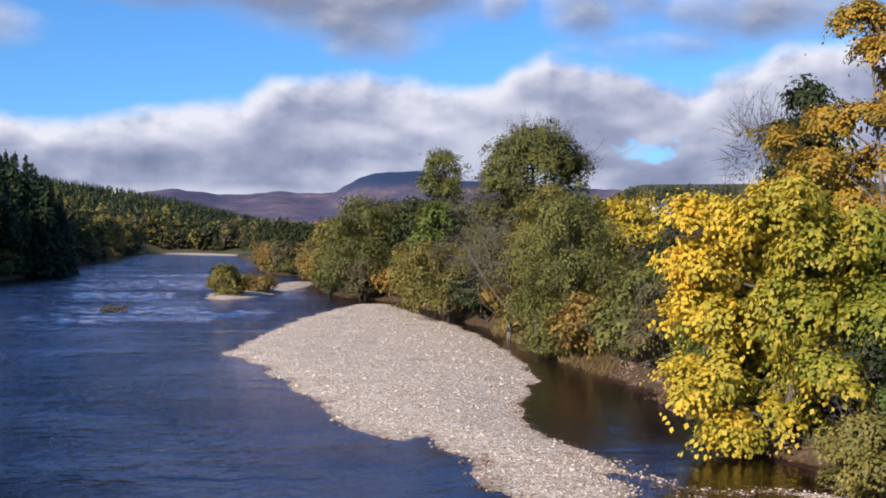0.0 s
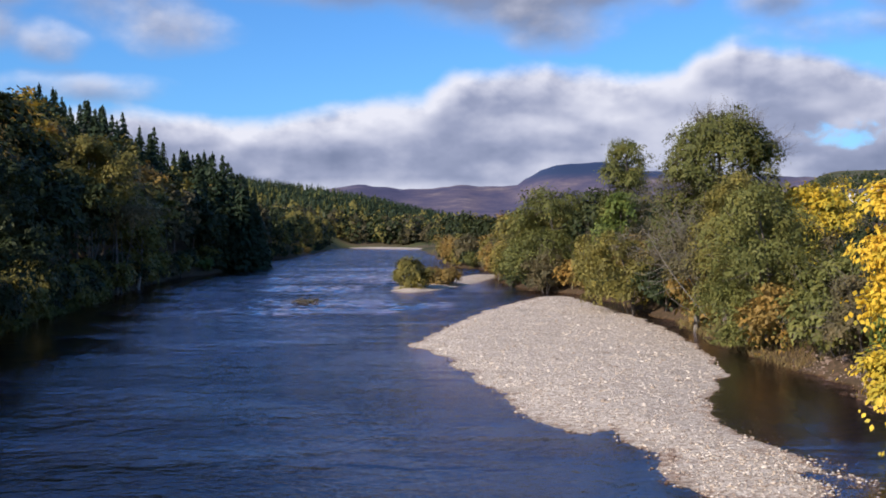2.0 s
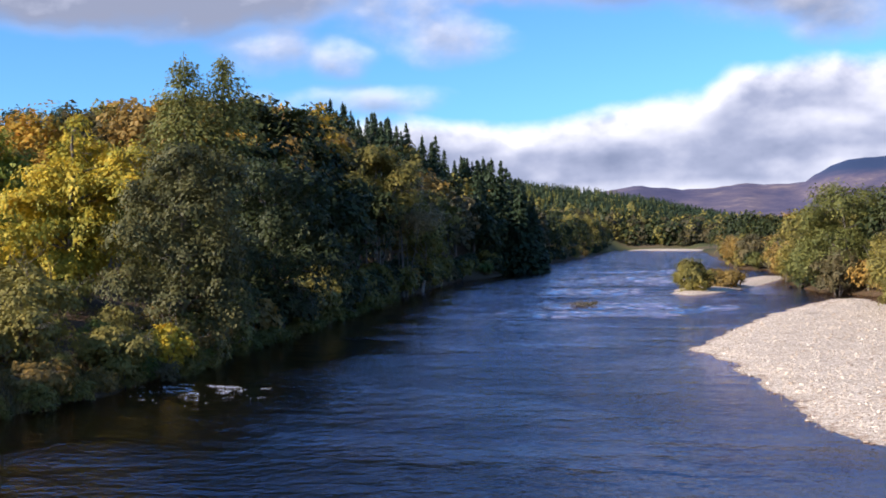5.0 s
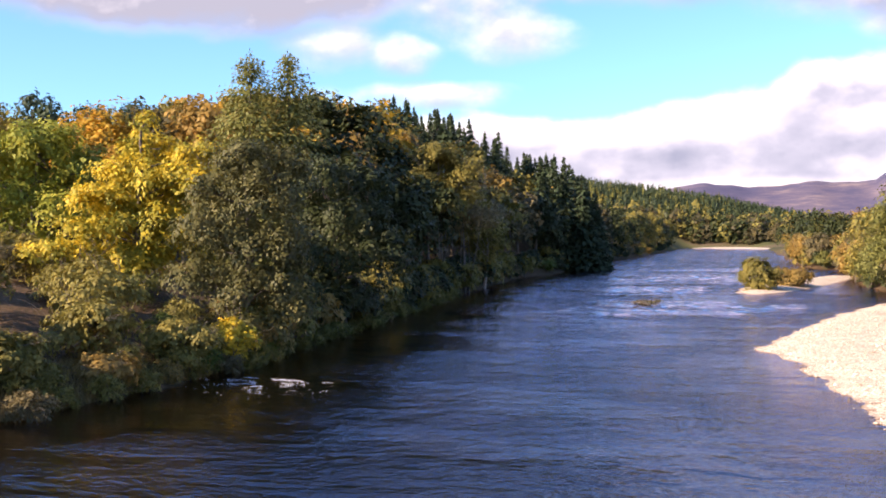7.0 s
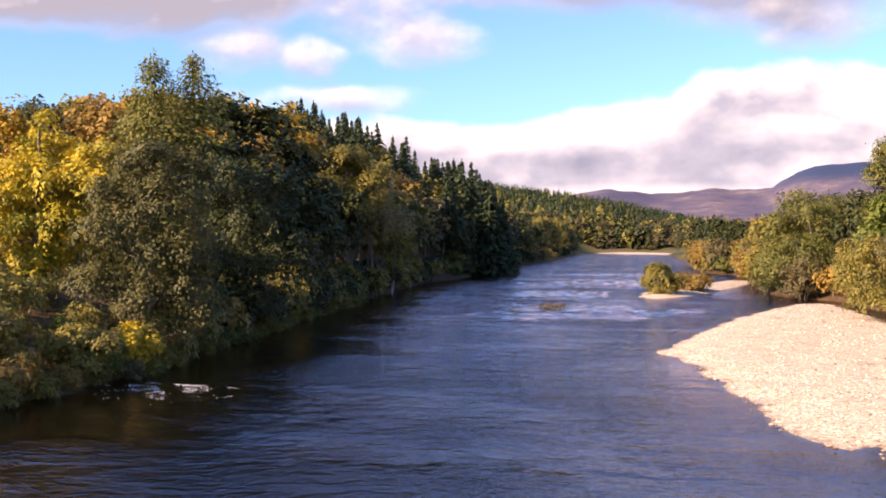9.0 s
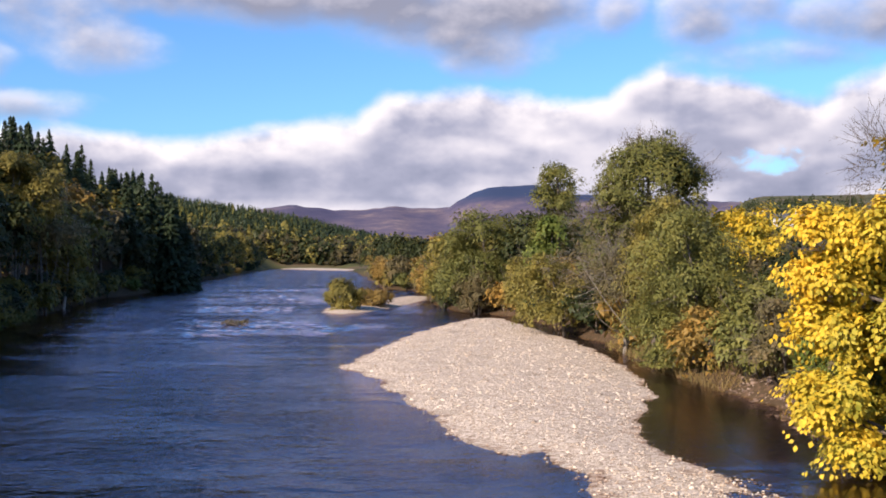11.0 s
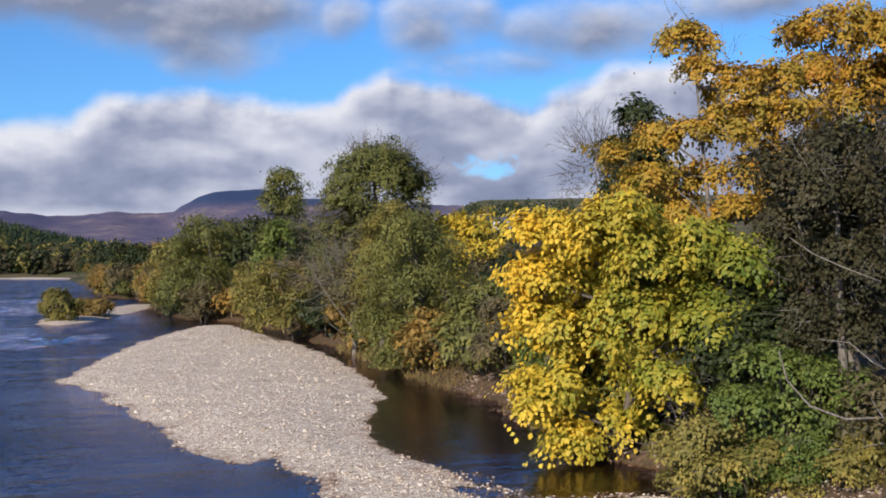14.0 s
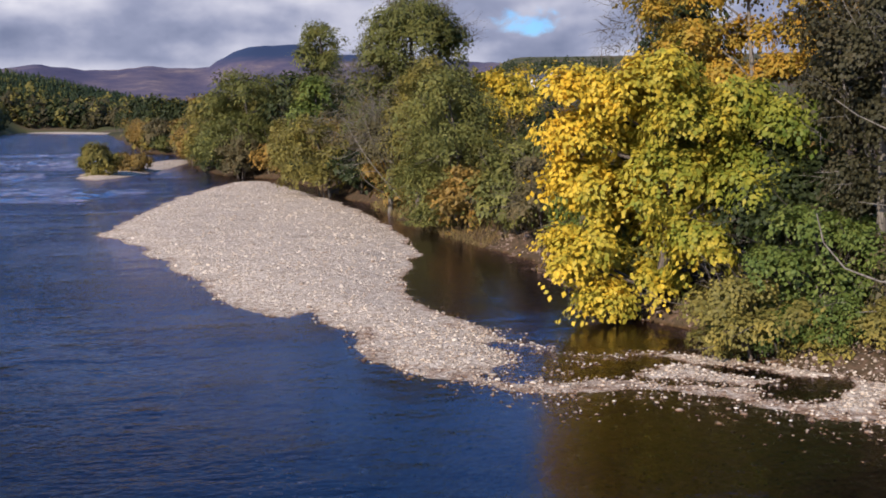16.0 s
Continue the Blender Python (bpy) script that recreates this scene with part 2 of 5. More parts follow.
def gravel_material():
    """Pale river gravel: cobbles of every size, wet brown where it goes under water, darkened by depth in place of the
    water's absorption.
    """
    m, n = material("river_gravel")
    place = n.add("ShaderNodeNewGeometry").outputs["Position"]
    sep = n.add("ShaderNodeSeparateXYZ", {0: place})
    big = n.add("ShaderNodeTexVoronoi", {"Vector": place, "Scale": 8.5})
    small = n.add("ShaderNodeTexVoronoi", {"Vector": place, "Scale": 21.0})
    tone = n.add("ShaderNodeSeparateColor", {0: big.outputs["Color"]}).outputs[0]
    tone2 = n.add("ShaderNodeSeparateColor", {0: small.outputs["Color"]}).outputs[0]
    coarse = n.add("ShaderNodeTexVoronoi", {"Vector": place, "Scale": 4.2})
    tone3 = n.add("ShaderNodeSeparateColor", {0: coarse.outputs["Color"]}).outputs[0]
    tone = n.math("ADD", n.math("ADD", n.math("MULTIPLY", tone, 0.45), n.math("MULTIPLY", tone2, 0.3)), n.math("MULTIPLY", tone3, 0.25))
    dry = n.ramp(tone, [(0.15, (0.24, 0.18, 0.13)), (0.38, (0.45, 0.36, 0.27)), (0.62, (0.60, 0.50, 0.39)), (0.85, (0.79, 0.69, 0.56))])
    stain = n.noise(place, 0.22, 5.0)
    dry = n.mix(n.smooth(stain, 0.55, 0.8), dry, n.mix(0.6, dry, (0.20, 0.16, 0.12)))
    wet = n.mix(tone, (0.085, 0.036, 0.014), (0.31, 0.14, 0.055))
    # wet stones painted darker with depth, as the water would dim them
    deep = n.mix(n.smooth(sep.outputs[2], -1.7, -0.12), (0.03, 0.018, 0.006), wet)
    edge = n.math("ADD", sep.outputs[2], n.math("MULTIPLY", n.math("SUBTRACT", n.noise(place, 1.6, 4.0, 0.7), 0.5), 0.16))
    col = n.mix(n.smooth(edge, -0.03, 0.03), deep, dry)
    h = n.math("ADD", n.math("MULTIPLY", big.outputs["Distance"], -1.0), n.math("MULTIPLY", small.outputs["Distance"], -0.4))
    finish(n, n.add("ShaderNodeBsdfPrincipled", {"Base Color": col, "Roughness": 0.85, "Specular IOR Level": 0.2, "Normal": bumped(n, h, 0.5, 0.06)}).outputs[0])
    return m


def stone_material(name, stops):
    m, n = material(name)
    geo, info = n.add("ShaderNodeNewGeometry"), n.add("ShaderNodeObjectInfo")
    place = n.add("ShaderNodeNewGeometry").outputs["Position"]
    z = n.add("ShaderNodeSeparateXYZ", {0: place}).outputs[2]
    f = n.math("FRACT", n.math("ADD", geo.outputs["Random Per Island"], info.outputs["Random"]))
    dry = n.ramp(f, stops)
    dry = n.mix(n.math("MULTIPLY", n.noise(place, 14.0, 4.0), 0.5), dry, n.mix(0.5, dry, (0.18, 0.14, 0.11)))
    col = n.mix(n.smooth(z, 0.0, 0.05), n.mix(f, (0.06, 0.025, 0.012), (0.26, 0.15, 0.075)), dry)
    finish(n, n.add("ShaderNodeBsdfPrincipled", {"Base Color": col, "Roughness": 0.8, "Specular IOR Level": 0.25}).outputs[0])
    return m


def water_material():
    """Clear peat-brown water: mirrors at a glance, shows its bed where it is shallow."""
    m, n = material("river_water")
    place = n.add("ShaderNodeNewGeometry").outputs["Position"]
    sep = n.add("ShaderNodeSeparateXYZ", {0: place})
    turned = n.add("ShaderNodeMapping", {"Vector": place, "Rotation": (0.0, 0.0, radians(-30)), "Scale": (0.62, 1.0, 1.0)}).outputs[0]
    ripple, chop, swell = n.noise(turned, 3.0, 3.0, 0.55), n.noise(turned, 0.95, 3.0, 0.6), n.noise(n.add("ShaderNodeMapping", {"Vector": place, "Rotation": (0.0, 0.0, radians(-12)), "Scale": (0.45, 1.0, 1.0)}).outputs[0], 0.11, 4.0)
    wave = n.noise(n.add("ShaderNodeMapping", {"Vector": place, "Rotation": (0.0, 0.0, radians(-14)), "Scale": (1.0, 0.6, 1.0)}).outputs[0], 0.33, 3.0, 0.55)
    # calm in the pool behind the bar and in its lee, lively in the main current
    current = n.smooth(n.math("ADD", n.math("MULTIPLY", sep.outputs[0], -1.0), n.math("MULTIPLY", sep.outputs[1], -0.02)), -6.0, 18.0)
    rapid = n.math("MULTIPLY", n.smooth(sep.outputs[1], 70.0, 130.0), 1.1)
    patch = n.math("MULTIPLY", n.math("ADD", 0.5, n.math("MULTIPLY", n.smooth(swell, 0.4, 0.6), n.math("ADD", 0.55, rapid))), n.math("ADD", 0.22, current))
    # quieter along the wooded bank
    off_bank = n.math("ADD", n.math("MULTIPLY_ADD", sep.outputs[1], 0.28, sep.outputs[0]), 28.0)
    patch = n.math("MULTIPLY", patch, n.math("MULTIPLY_ADD", n.smooth(off_bank, -1.0, 24.0), 0.80, 0.20))
    h = n.math("MULTIPLY", n.math("ADD", n.math("ADD", n.math("MULTIPLY", ripple, 1.2), n.math("MULTIPLY", chop, 2.4)), n.math("MULTIPLY", wave, 1.5)), patch)
    normal = bumped(n, h, 1.0, 0.115)
    mean_normal = bumped(n, h, 1.0, 0.03)
    gloss = n.add("ShaderNodeBsdfGlossy", {"Color": (0.97, 0.88, 1.0, 1), "Roughness": n.math("ADD", 0.05, n.math("MULTIPLY", n.math("SUBTRACT", 1.0, current), 0.10)), "Normal": normal}).outputs[0]
    clear = n.add("ShaderNodeBsdfTransparent", {0: (0.80, 0.56, 0.33, 1)}).outputs[0]
    fres = n.add("ShaderNodeFresnel", {"IOR": 1.40, "Normal": mean_normal}).outputs[0]
    finish(n, n.add("ShaderNodeMixShader", {0: fres, 1: clear, 2: gloss}).outputs[0])
    return m


def plain_material(name, a, b, scale, rough=0.8):
    m, n = material(name)
    f = n.noise(n.add("ShaderNodeTexCoord").outputs["Object"], scale, 5.0)
    finish(n, n.add("ShaderNodeBsdfPrincipled", {"Base Color": n.mix(f, a, b), "Roughness": rough}).outputs[0])
    return m


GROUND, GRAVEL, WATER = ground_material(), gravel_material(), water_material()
STONE = stone_material("cobble", [(0.0, (0.24, 0.175, 0.125)), (0.3, (0.43, 0.345, 0.26)), (0.7, (0.60, 0.50, 0.39)), (1.0, (0.78, 0.69, 0.57))])
BANK_STONE = stone_material("bank_stone", [(0.0, (0.07, 0.045, 0.03)), (0.5, (0.17, 0.115, 0.08)), (0.85, (0.30, 0.22, 0.17)), (1.0, (0.42, 0.34, 0.28))])
FOAM = plain_material("foam", (0.55, 0.55, 0.55), (0.85, 0.86, 0.88), 6.0, 0.6)
RENDER_WALL = plain_material("white_render", (0.70, 0.69, 0.66), (0.80, 0.79, 0.76), 0.8)
SLATE = plain_material("slate", (0.06, 0.065, 0.075), (0.11, 0.11, 0.12), 1.5)
STRAW = leaf_material("dry_grass", [(0.0, (0.10, 0.09, 0.03)), (0.5, (0.22, 0.16, 0.06)), (1.0, (0.34, 0.22, 0.09))], 0.2)


# ---- the lie of the land ----
LEFT_Y = [-200, 35, 48, 59, 74, 98, 157, 200, 231, 337, 447, 600, 720, 760]
LEFT_X = [-40, -40, -41.6, -44, -49, -56, -74, -86, -89, -115, -134, -167, -190, -190]
RIGHT_Y = [-200, 5, 22, 30, 36, 43, 60, 66, 77, 97, 115, 147, 157, 191, 254, 273, 380, 648, 760]
RIGHT_X = [34, 30, 22, 17, 13.2, 11.4, 10.8, 9.4, 6.9, 4.5, 1.2, -6.3, -14.5, -22, -32, -44, -66, -123, -150]


def smooth01(v):
    v = np.clip(v, 0, 1)
    return v * v * (3 - 2 * v)


def wobble(x, y, size, seed=0.0):
    """Cheap smooth unevenness, about -1 to 1."""
    u, v = x / size + seed, y / size - seed * 1.7
    return (np.sin(u + 1.3 * np.sin(v * 0.9 + seed)) + np.sin(v * 1.1 + 1.7 * np.sin(u * 0.7)) + np.sin((u + v) * 1.9 + 2.0) * 0.6) / 2.6


# skyline of the far mountains: azimuth to the left and elevation, degrees
CREST_AZ = [-60, -30, -14, -7, -3, -1.6, 1.3, 3.0, 4.3, 5.6, 8.4, 10.6, 13.7, 16, 22, 40, 70]
CREST_EL = [1.5, 2.0, 2.4, 2.8, 3.0, 3.22, 3.66, 3.66, 3.35, 2.52, 2.67, 2.38, 2.64, 2.3, 2.0, 1.8, 1.2]


def land(x, y):
    """Height of the ground at x, y (arrays)."""
    x, y = np.asarray(x, float), np.asarray(y, float)
    left, right = np.interp(y, LEFT_Y, LEFT_X), np.interp(y, RIGHT_Y, RIGHT_X)
    jag = 0.7 * wobble(x, y, 2.1) + 0.5 * wobble(x, y, 0.8, 3.0)
    dl, dr, df = left - x + jag, x - right + jag, (y - 738) * 0.8 + 4 * jag
    r, a = np.hypot(x, y), np.degrees(np.arctan2(-x, y))
    inside = np.minimum(np.minimum(-dl, -dr), np.maximum(-df, 0.0) + 2.0)
    bed = -0.25 - 1.1 * smooth01(inside / 7.0)
    # right bank: a low terrace, then pasture rising to a hill
    zr = 1.3 * smooth01((dr + 0.4) / 4.0) - 0.25 + np.clip(dr, 0, 60) * 0.012
    zr = zr + np.clip(r - 330, 0, 1900) * 0.066 * smooth01((-4.5 - a) / 6.0) + 0.25 * wobble(x, y, 5.0)
    # left bank: a wooded brae, steeper upstream
    slope = 0.30 + 0.46 * smooth01((y - 88) / 85.0)
    cap = (11 + 25 * smooth01((y - 95) / 100.0)) * (1 - 0.85 * smooth01((y - 300) / 110.0)) + 0.5
    zl = 1.4 * smooth01((dl + 0.4) / 3.5) - 0.25 + cap * (1 - np.exp(-slope * np.clip(dl - 2, 0, None) / cap)) + 0.3 * wobble(x, y, 6.0, 1.0)
    zf = 1.2 * smooth01(df / 6) - 0.25
    z = np.where(dl > -0.5, zl, np.where(dr > -0.5, zr, bed))
    z = np.where((df > 0), np.maximum(zf, np.where(dl > 0, np.minimum(zl, 3), np.where(dr > 0, zr, -9))), z)
    # forested ridge beyond the bend
    ridge = np.interp(a, [4, 7, 9.7, 15, 19.5, 30, 45], [0, 8, 17, 33, 44, 48, 30])
    z = z + ridge * smooth01((r - 700) / 230.0) * (1 - 0.4 * smooth01((r - 1100) / 500.0))
    # mountains
    crest = np.tan(np.radians(np.interp(a, CREST_AZ, CREST_EL) + 0.10 * wobble(a, a * 0.3, 0.7) + 0.04 * wobble(a, a, 0.22, 2.0))) * 4000 + 8
    fold = 1 - 0.16 * np.abs(wobble(x, y, 260.0, 2.0)) * smooth01((4000 - r) / 700.0)
    z = z + (crest - np.minimum(z, crest)) * smooth01((r - 2500) / 1500.0) ** 1.3 * fold * (r < 4001) + np.where(r >= 4001, crest - z, 0)
    return z


def height(x, y):
    return float(land(np.array([x]), np.array([y]))[0])


def mesh_from(name, verts, faces, mat, smooth=True):
    """A mesh from arrays of corners and of equal-sided faces."""
    verts, faces = np.asarray(verts, np.float32), np.asarray(faces, np.int32)
    me = bpy.data.meshes.new(name)
    k = faces.shape[1]
    me.vertices.add(len(verts))
    me.vertices.foreach_set("co", verts.ravel())
    me.loops.add(faces.size)
    me.loops.foreach_set("vertex_index", faces.ravel())
    me.polygons.add(len(faces))
    me.polygons.foreach_set("loop_start", np.arange(0, faces.size, k, dtype=np.int32))
    me.polygons.foreach_set("use_smooth", np.full(len(faces), smooth))
    me.update(calc_edges=True)
    me.materials.append(mat)
    return me


def grid_faces(nu, nv):
    i = np.arange(nu * nv).reshape(nu, nv)
    return np.stack([i[:-1, :-1], i[1:, :-1], i[1:, 1:], i[:-1, 1:]], -1).reshape(-1, 4)


angles = np.concatenate([np.arange(-180, -36, 4.0), np.arange(-36, 56, 0.4), np.arange(56, 181, 4.0)])
radii = np.concatenate([[0.5, 4, 8, 12], np.geomspace(15, 220, 200), np.geomspace(228, 4700, 90)])
aa, rr = np.meshgrid(np.radians(angles), radii, indexing="ij")
gx, gy = -np.sin(aa) * rr, np.cos(aa) * rr
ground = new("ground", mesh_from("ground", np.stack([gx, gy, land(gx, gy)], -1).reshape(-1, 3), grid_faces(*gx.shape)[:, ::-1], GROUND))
tagged(ground, "grassy river banks, wooded brae, pasture and heather mountains", "ground", kind="structure")

# ---- gravel bars ----
BAR_A = [(-15.6, 78), (-15.4, 90), (-14.8, 112), (-12.6, 131), (-10.6, 142), (-7.4, 142), (-3, 123), (0.8, 108), (3.5, 91), (4.8, 79), (5.4, 70), (5.2, 63), (4.0, 56.6), (3.4, 50), (4.2, 45), (5.4, 42),
         (6.6, 38.4), (8.4, 35.6), (10.8, 35.0), (12.8, 34.5), (17, 31), (22, 24), (20, 21), (15.5, 26), (11.9, 30.3), (9, 31.7), (5.9, 31.4), (3.2, 33.2), (1.4, 36), (0.6, 42), (-0.7, 45.3), (-1.8, 43.8), (-4.7, 50), (-7, 57), (-9.2, 63), (-11.8, 71.6)]
BAR_B = [(-30, 150), (-27.5, 157), (-25.2, 174), (-24.5, 205), (-26, 222), (-31, 212), (-33.5, 190), (-35.5, 168), (-33.5, 155)]


def inset(x, y, poly):
    """Signed distance to a closed outline, inside positive."""
    p = np.array(poly, float)
    q = np.roll(p, -1, 0)
    d = np.full(np.shape(x), 1e9)
    odd = np.zeros(np.shape(x), bool)
    for (x0, y0), (x1, y1) in zip(p, q):
        ex, ey = x1 - x0, y1 - y0
        t = np.clip(((x - x0) * ex + (y - y0) * ey) / (ex * ex + ey * ey), 0, 1)
        d = np.minimum(d, np.hypot(x - x0 - t * ex, y - y0 - t * ey))
        cross = ((y0 > y) != (y1 > y)) & (x < (x1 - x0) * (y - y0) / (y1 - y0 + 1e-12) + x0)
        odd ^= cross
    return np.where(odd, d, -d)


WAVE_HEIGHT = 0.022
rng_w = np.random.default_rng(5)
WAVES = [(rng_w.uniform(0.9, 3.4), rng_w.normal(1.5, 0.75), rng_w.uniform(0, 6.28)) for k in range(22)]
ys = np.concatenate([[-200, -100, -40, 0], np.arange(12, 26, 2.0), np.arange(26, 130, 0.42), np.arange(130, 330, 0.6), [335, 345, 360, 400, 450, 520, 600, 680, 740]])
lx, rx = np.interp(ys, LEFT_Y, LEFT_X) - 6, np.interp(ys, RIGHT_Y, RIGHT_X) + 6
us = np.linspace(0, 1, 120)
wx = lx[:, None] + (rx - lx)[:, None] * us[None]
wy = np.repeat(ys[:, None], len(us), 1)
swells = sum(np.sin((wx * math.cos(a) + wy * math.sin(a)) * 6.283 / size + ph) * size for size, a, ph in WAVES) / 5.2
bands = 0.25 + 0.9 * smooth01((wobble(wx * 0.35 - wy * 0.1, wy, 7.5, 6.0) + 0.35) / 0.9)
calm = (0.16 * smooth01((wy - 26) / 14.0) + 0.84 * smooth01((wy - 66) / 50.0)) * smooth01((330 - wy) / 60.0) * smooth01((0.93 - us[None]) / 0.2) * smooth01(us[None] / 0.08)
calm = calm * smooth01((-inset(wx, wy, BAR_A) - 1.0) / 9.0) * smooth01((-inset(wx, wy, BAR_B) - 1.0) / 7.0)
water = new("water", mesh_from("water", np.stack([wx, wy, swells * bands * calm * WAVE_HEIGHT], -1).reshape(-1, 3), grid_faces(*wx.shape)[:, ::-1], WATER))
tagged(water, "dark blue rippling river, peat-brown in the shallows", "river", kind="structure")


def bar_height(x, y, poly, top):
    d = inset(x, y, poly) + 0.45 * wobble(x, y, 1.3, 5.0) + 0.22 * wobble(x, y, 0.4, 1.0)
    # the near end runs out, half drowned, towards the bank
    top = top * (0.2 + 0.8 * smooth01((y - 30) / 28.0)) * (1 - 0.7 * smooth01((x - 4.5) / 4.0) * smooth01((44 - y) / 8.0))
    gap = 0.07 * np.exp(-((x - 8.6) / 2.6) ** 2) * smooth01((40 - y) / 4.0)
    rough = (0.035 * wobble(x, y, 1.7, 2.0) + 0.045 * wobble(x, y, 0.6, 7.0)) * (1 + 1.2 * smooth01((x - 5) / 3.0) * smooth01((40 - y) / 4.0))
    shelf = 1 - 0.88 * smooth01((36 - y) / 5.0) * smooth01((x - 0.5) / 6.0)
    return np.where(d > 0, top * (1 - np.exp(-d / 2.6)) * np.clip(0.18 + d / 2.2, 0, 1) + (rough - gap) * np.clip(d, 0, 1), (0.05 * d - 0.026 * d * d) * shelf) + 0.01


def gravel_bar(name, poly, top, x0, x1, y0, y1, step, label):
    u, v = np.meshgrid(np.arange(x0, x1, step), np.arange(y0, y1, step), indexing="ij")
    z = bar_height(u, v, poly, top)
    z = np.maximum(z, -2.2)
    bar = new(name, mesh_from(name, np.stack([u, v, z], -1).reshape(-1, 3), grid_faces(*u.shape), GRAVEL))
    return tagged(bar, label, "gravel bar", kind="structure")


BAR_TOP = 0.38
bar_a = gravel_bar("gravel_bar", BAR_A, BAR_TOP, -26, 30, 12, 160, 0.47, "pale dry cobble and gravel bar in the river")
bar_b = gravel_bar("gravel_bar", BAR_B, 0.55, -45, -14, 138, 236, 0.7, "small pale gravel islet upstream")

gravel_bar("gravel_bar", [(-180, 700), (-150, 655), (-122, 628), (-112, 640), (-135, 690), (-170, 738)], 0.5, -190, -105, 615, 745, 2.5, "distant strip of pale shingle at the bend")

# ---- trees ----
rng = np.random.default_rng(11)


def leaves_mesh(name, centres, normals, size, mat, long=1.35, along=None, corners=4):
    """Pointed leaves, a rhomb or (far off) a triangle each."""
    n = len(centres)
    nz = normals / np.linalg.norm(normals, axis=1, keepdims=True)
    t = np.cross(nz, rng.normal(size=(n, 3))) if along is None else along - nz * (along * nz).sum(1, keepdims=True)
    t /= np.linalg.norm(t, axis=1, keepdims=True) + 1e-9
    b = np.cross(nz, t)
    s = (size * rng.uniform(0.6, 1.3, n))[:, None]
    if corners == 3:
        v = np.stack([centres - t * s * long * 0.42 + b * s * 0.47, centres + t * s * long * 0.55, centres - t * s * long * 0.42 - b * s * 0.47], 1).reshape(-1, 3)
        return mesh_from(name, v, np.arange(n * 3).reshape(-1, 3), mat, smooth=False)
    v = np.stack([centres - t * s * long * 0.5, centres - t * s * 0.08 + b * s * 0.5, centres + t * s * long * 0.5, centres - t * s * 0.08 - b * s * 0.5], 1).reshape(-1, 3)
    return mesh_from(name, v, np.arange(n * 4).reshape(-1, 4), mat, smooth=False)


def unit(n):
    v = rng.normal(size=(n, 3))
    return v / np.linalg.norm(v, axis=1, keepdims=True)


def tube(points, radii, sides=6):
    """Corners and faces of a tapered limb along points."""
    p = np.asarray(points, float)
    d = np.gradient(p, axis=0)
    d /= np.linalg.norm(d, axis=1, keepdims=True) + 1e-9
    ref = np.where(np.abs(d[:, 2:3]) > 0.9, [[1.0, 0, 0]], [[0, 0, 1.0]])
    u = np.cross(d, ref)
    u /= np.linalg.norm(u, axis=1, keepdims=True) + 1e-9
    v = np.cross(d, u)
    a = np.linspace(0, 2 * np.pi, sides, endpoint=False)
    ring = p[:, None] + (u[:, None] * np.cos(a)[None, :, None] + v[:, None] * np.sin(a)[None, :, None]) * np.asarray(radii)[:, None, None]
    i = np.arange(len(p) * sides).reshape(len(p), sides)
    j = np.roll(i, -1, 1)
    return ring.reshape(-1, 3), np.stack([i[:-1], j[:-1], j[1:], i[1:]], -1).reshape(-1, 4)


def wood_mesh(name, limbs, mat):
    vs, fs, at = [], [], 0
    for pts, rad, sides in limbs:
        v, f = tube(pts, rad, sides)
        vs.append(v), fs.append(f + at)
        at += len(v)
    return mesh_from(name, np.concatenate(vs), np.concatenate(fs), mat)


def bent(a, b, bow, n=5):
    t = np.linspace(0, 1, n)[:, None]
    off = rng.normal(size=3) * bow * np.linalg.norm(np.subtract(b, a))
    return np.asarray(a) * (1 - t) + np.asarray(b) * t + off * np.sin(t * np.pi) * 0.5


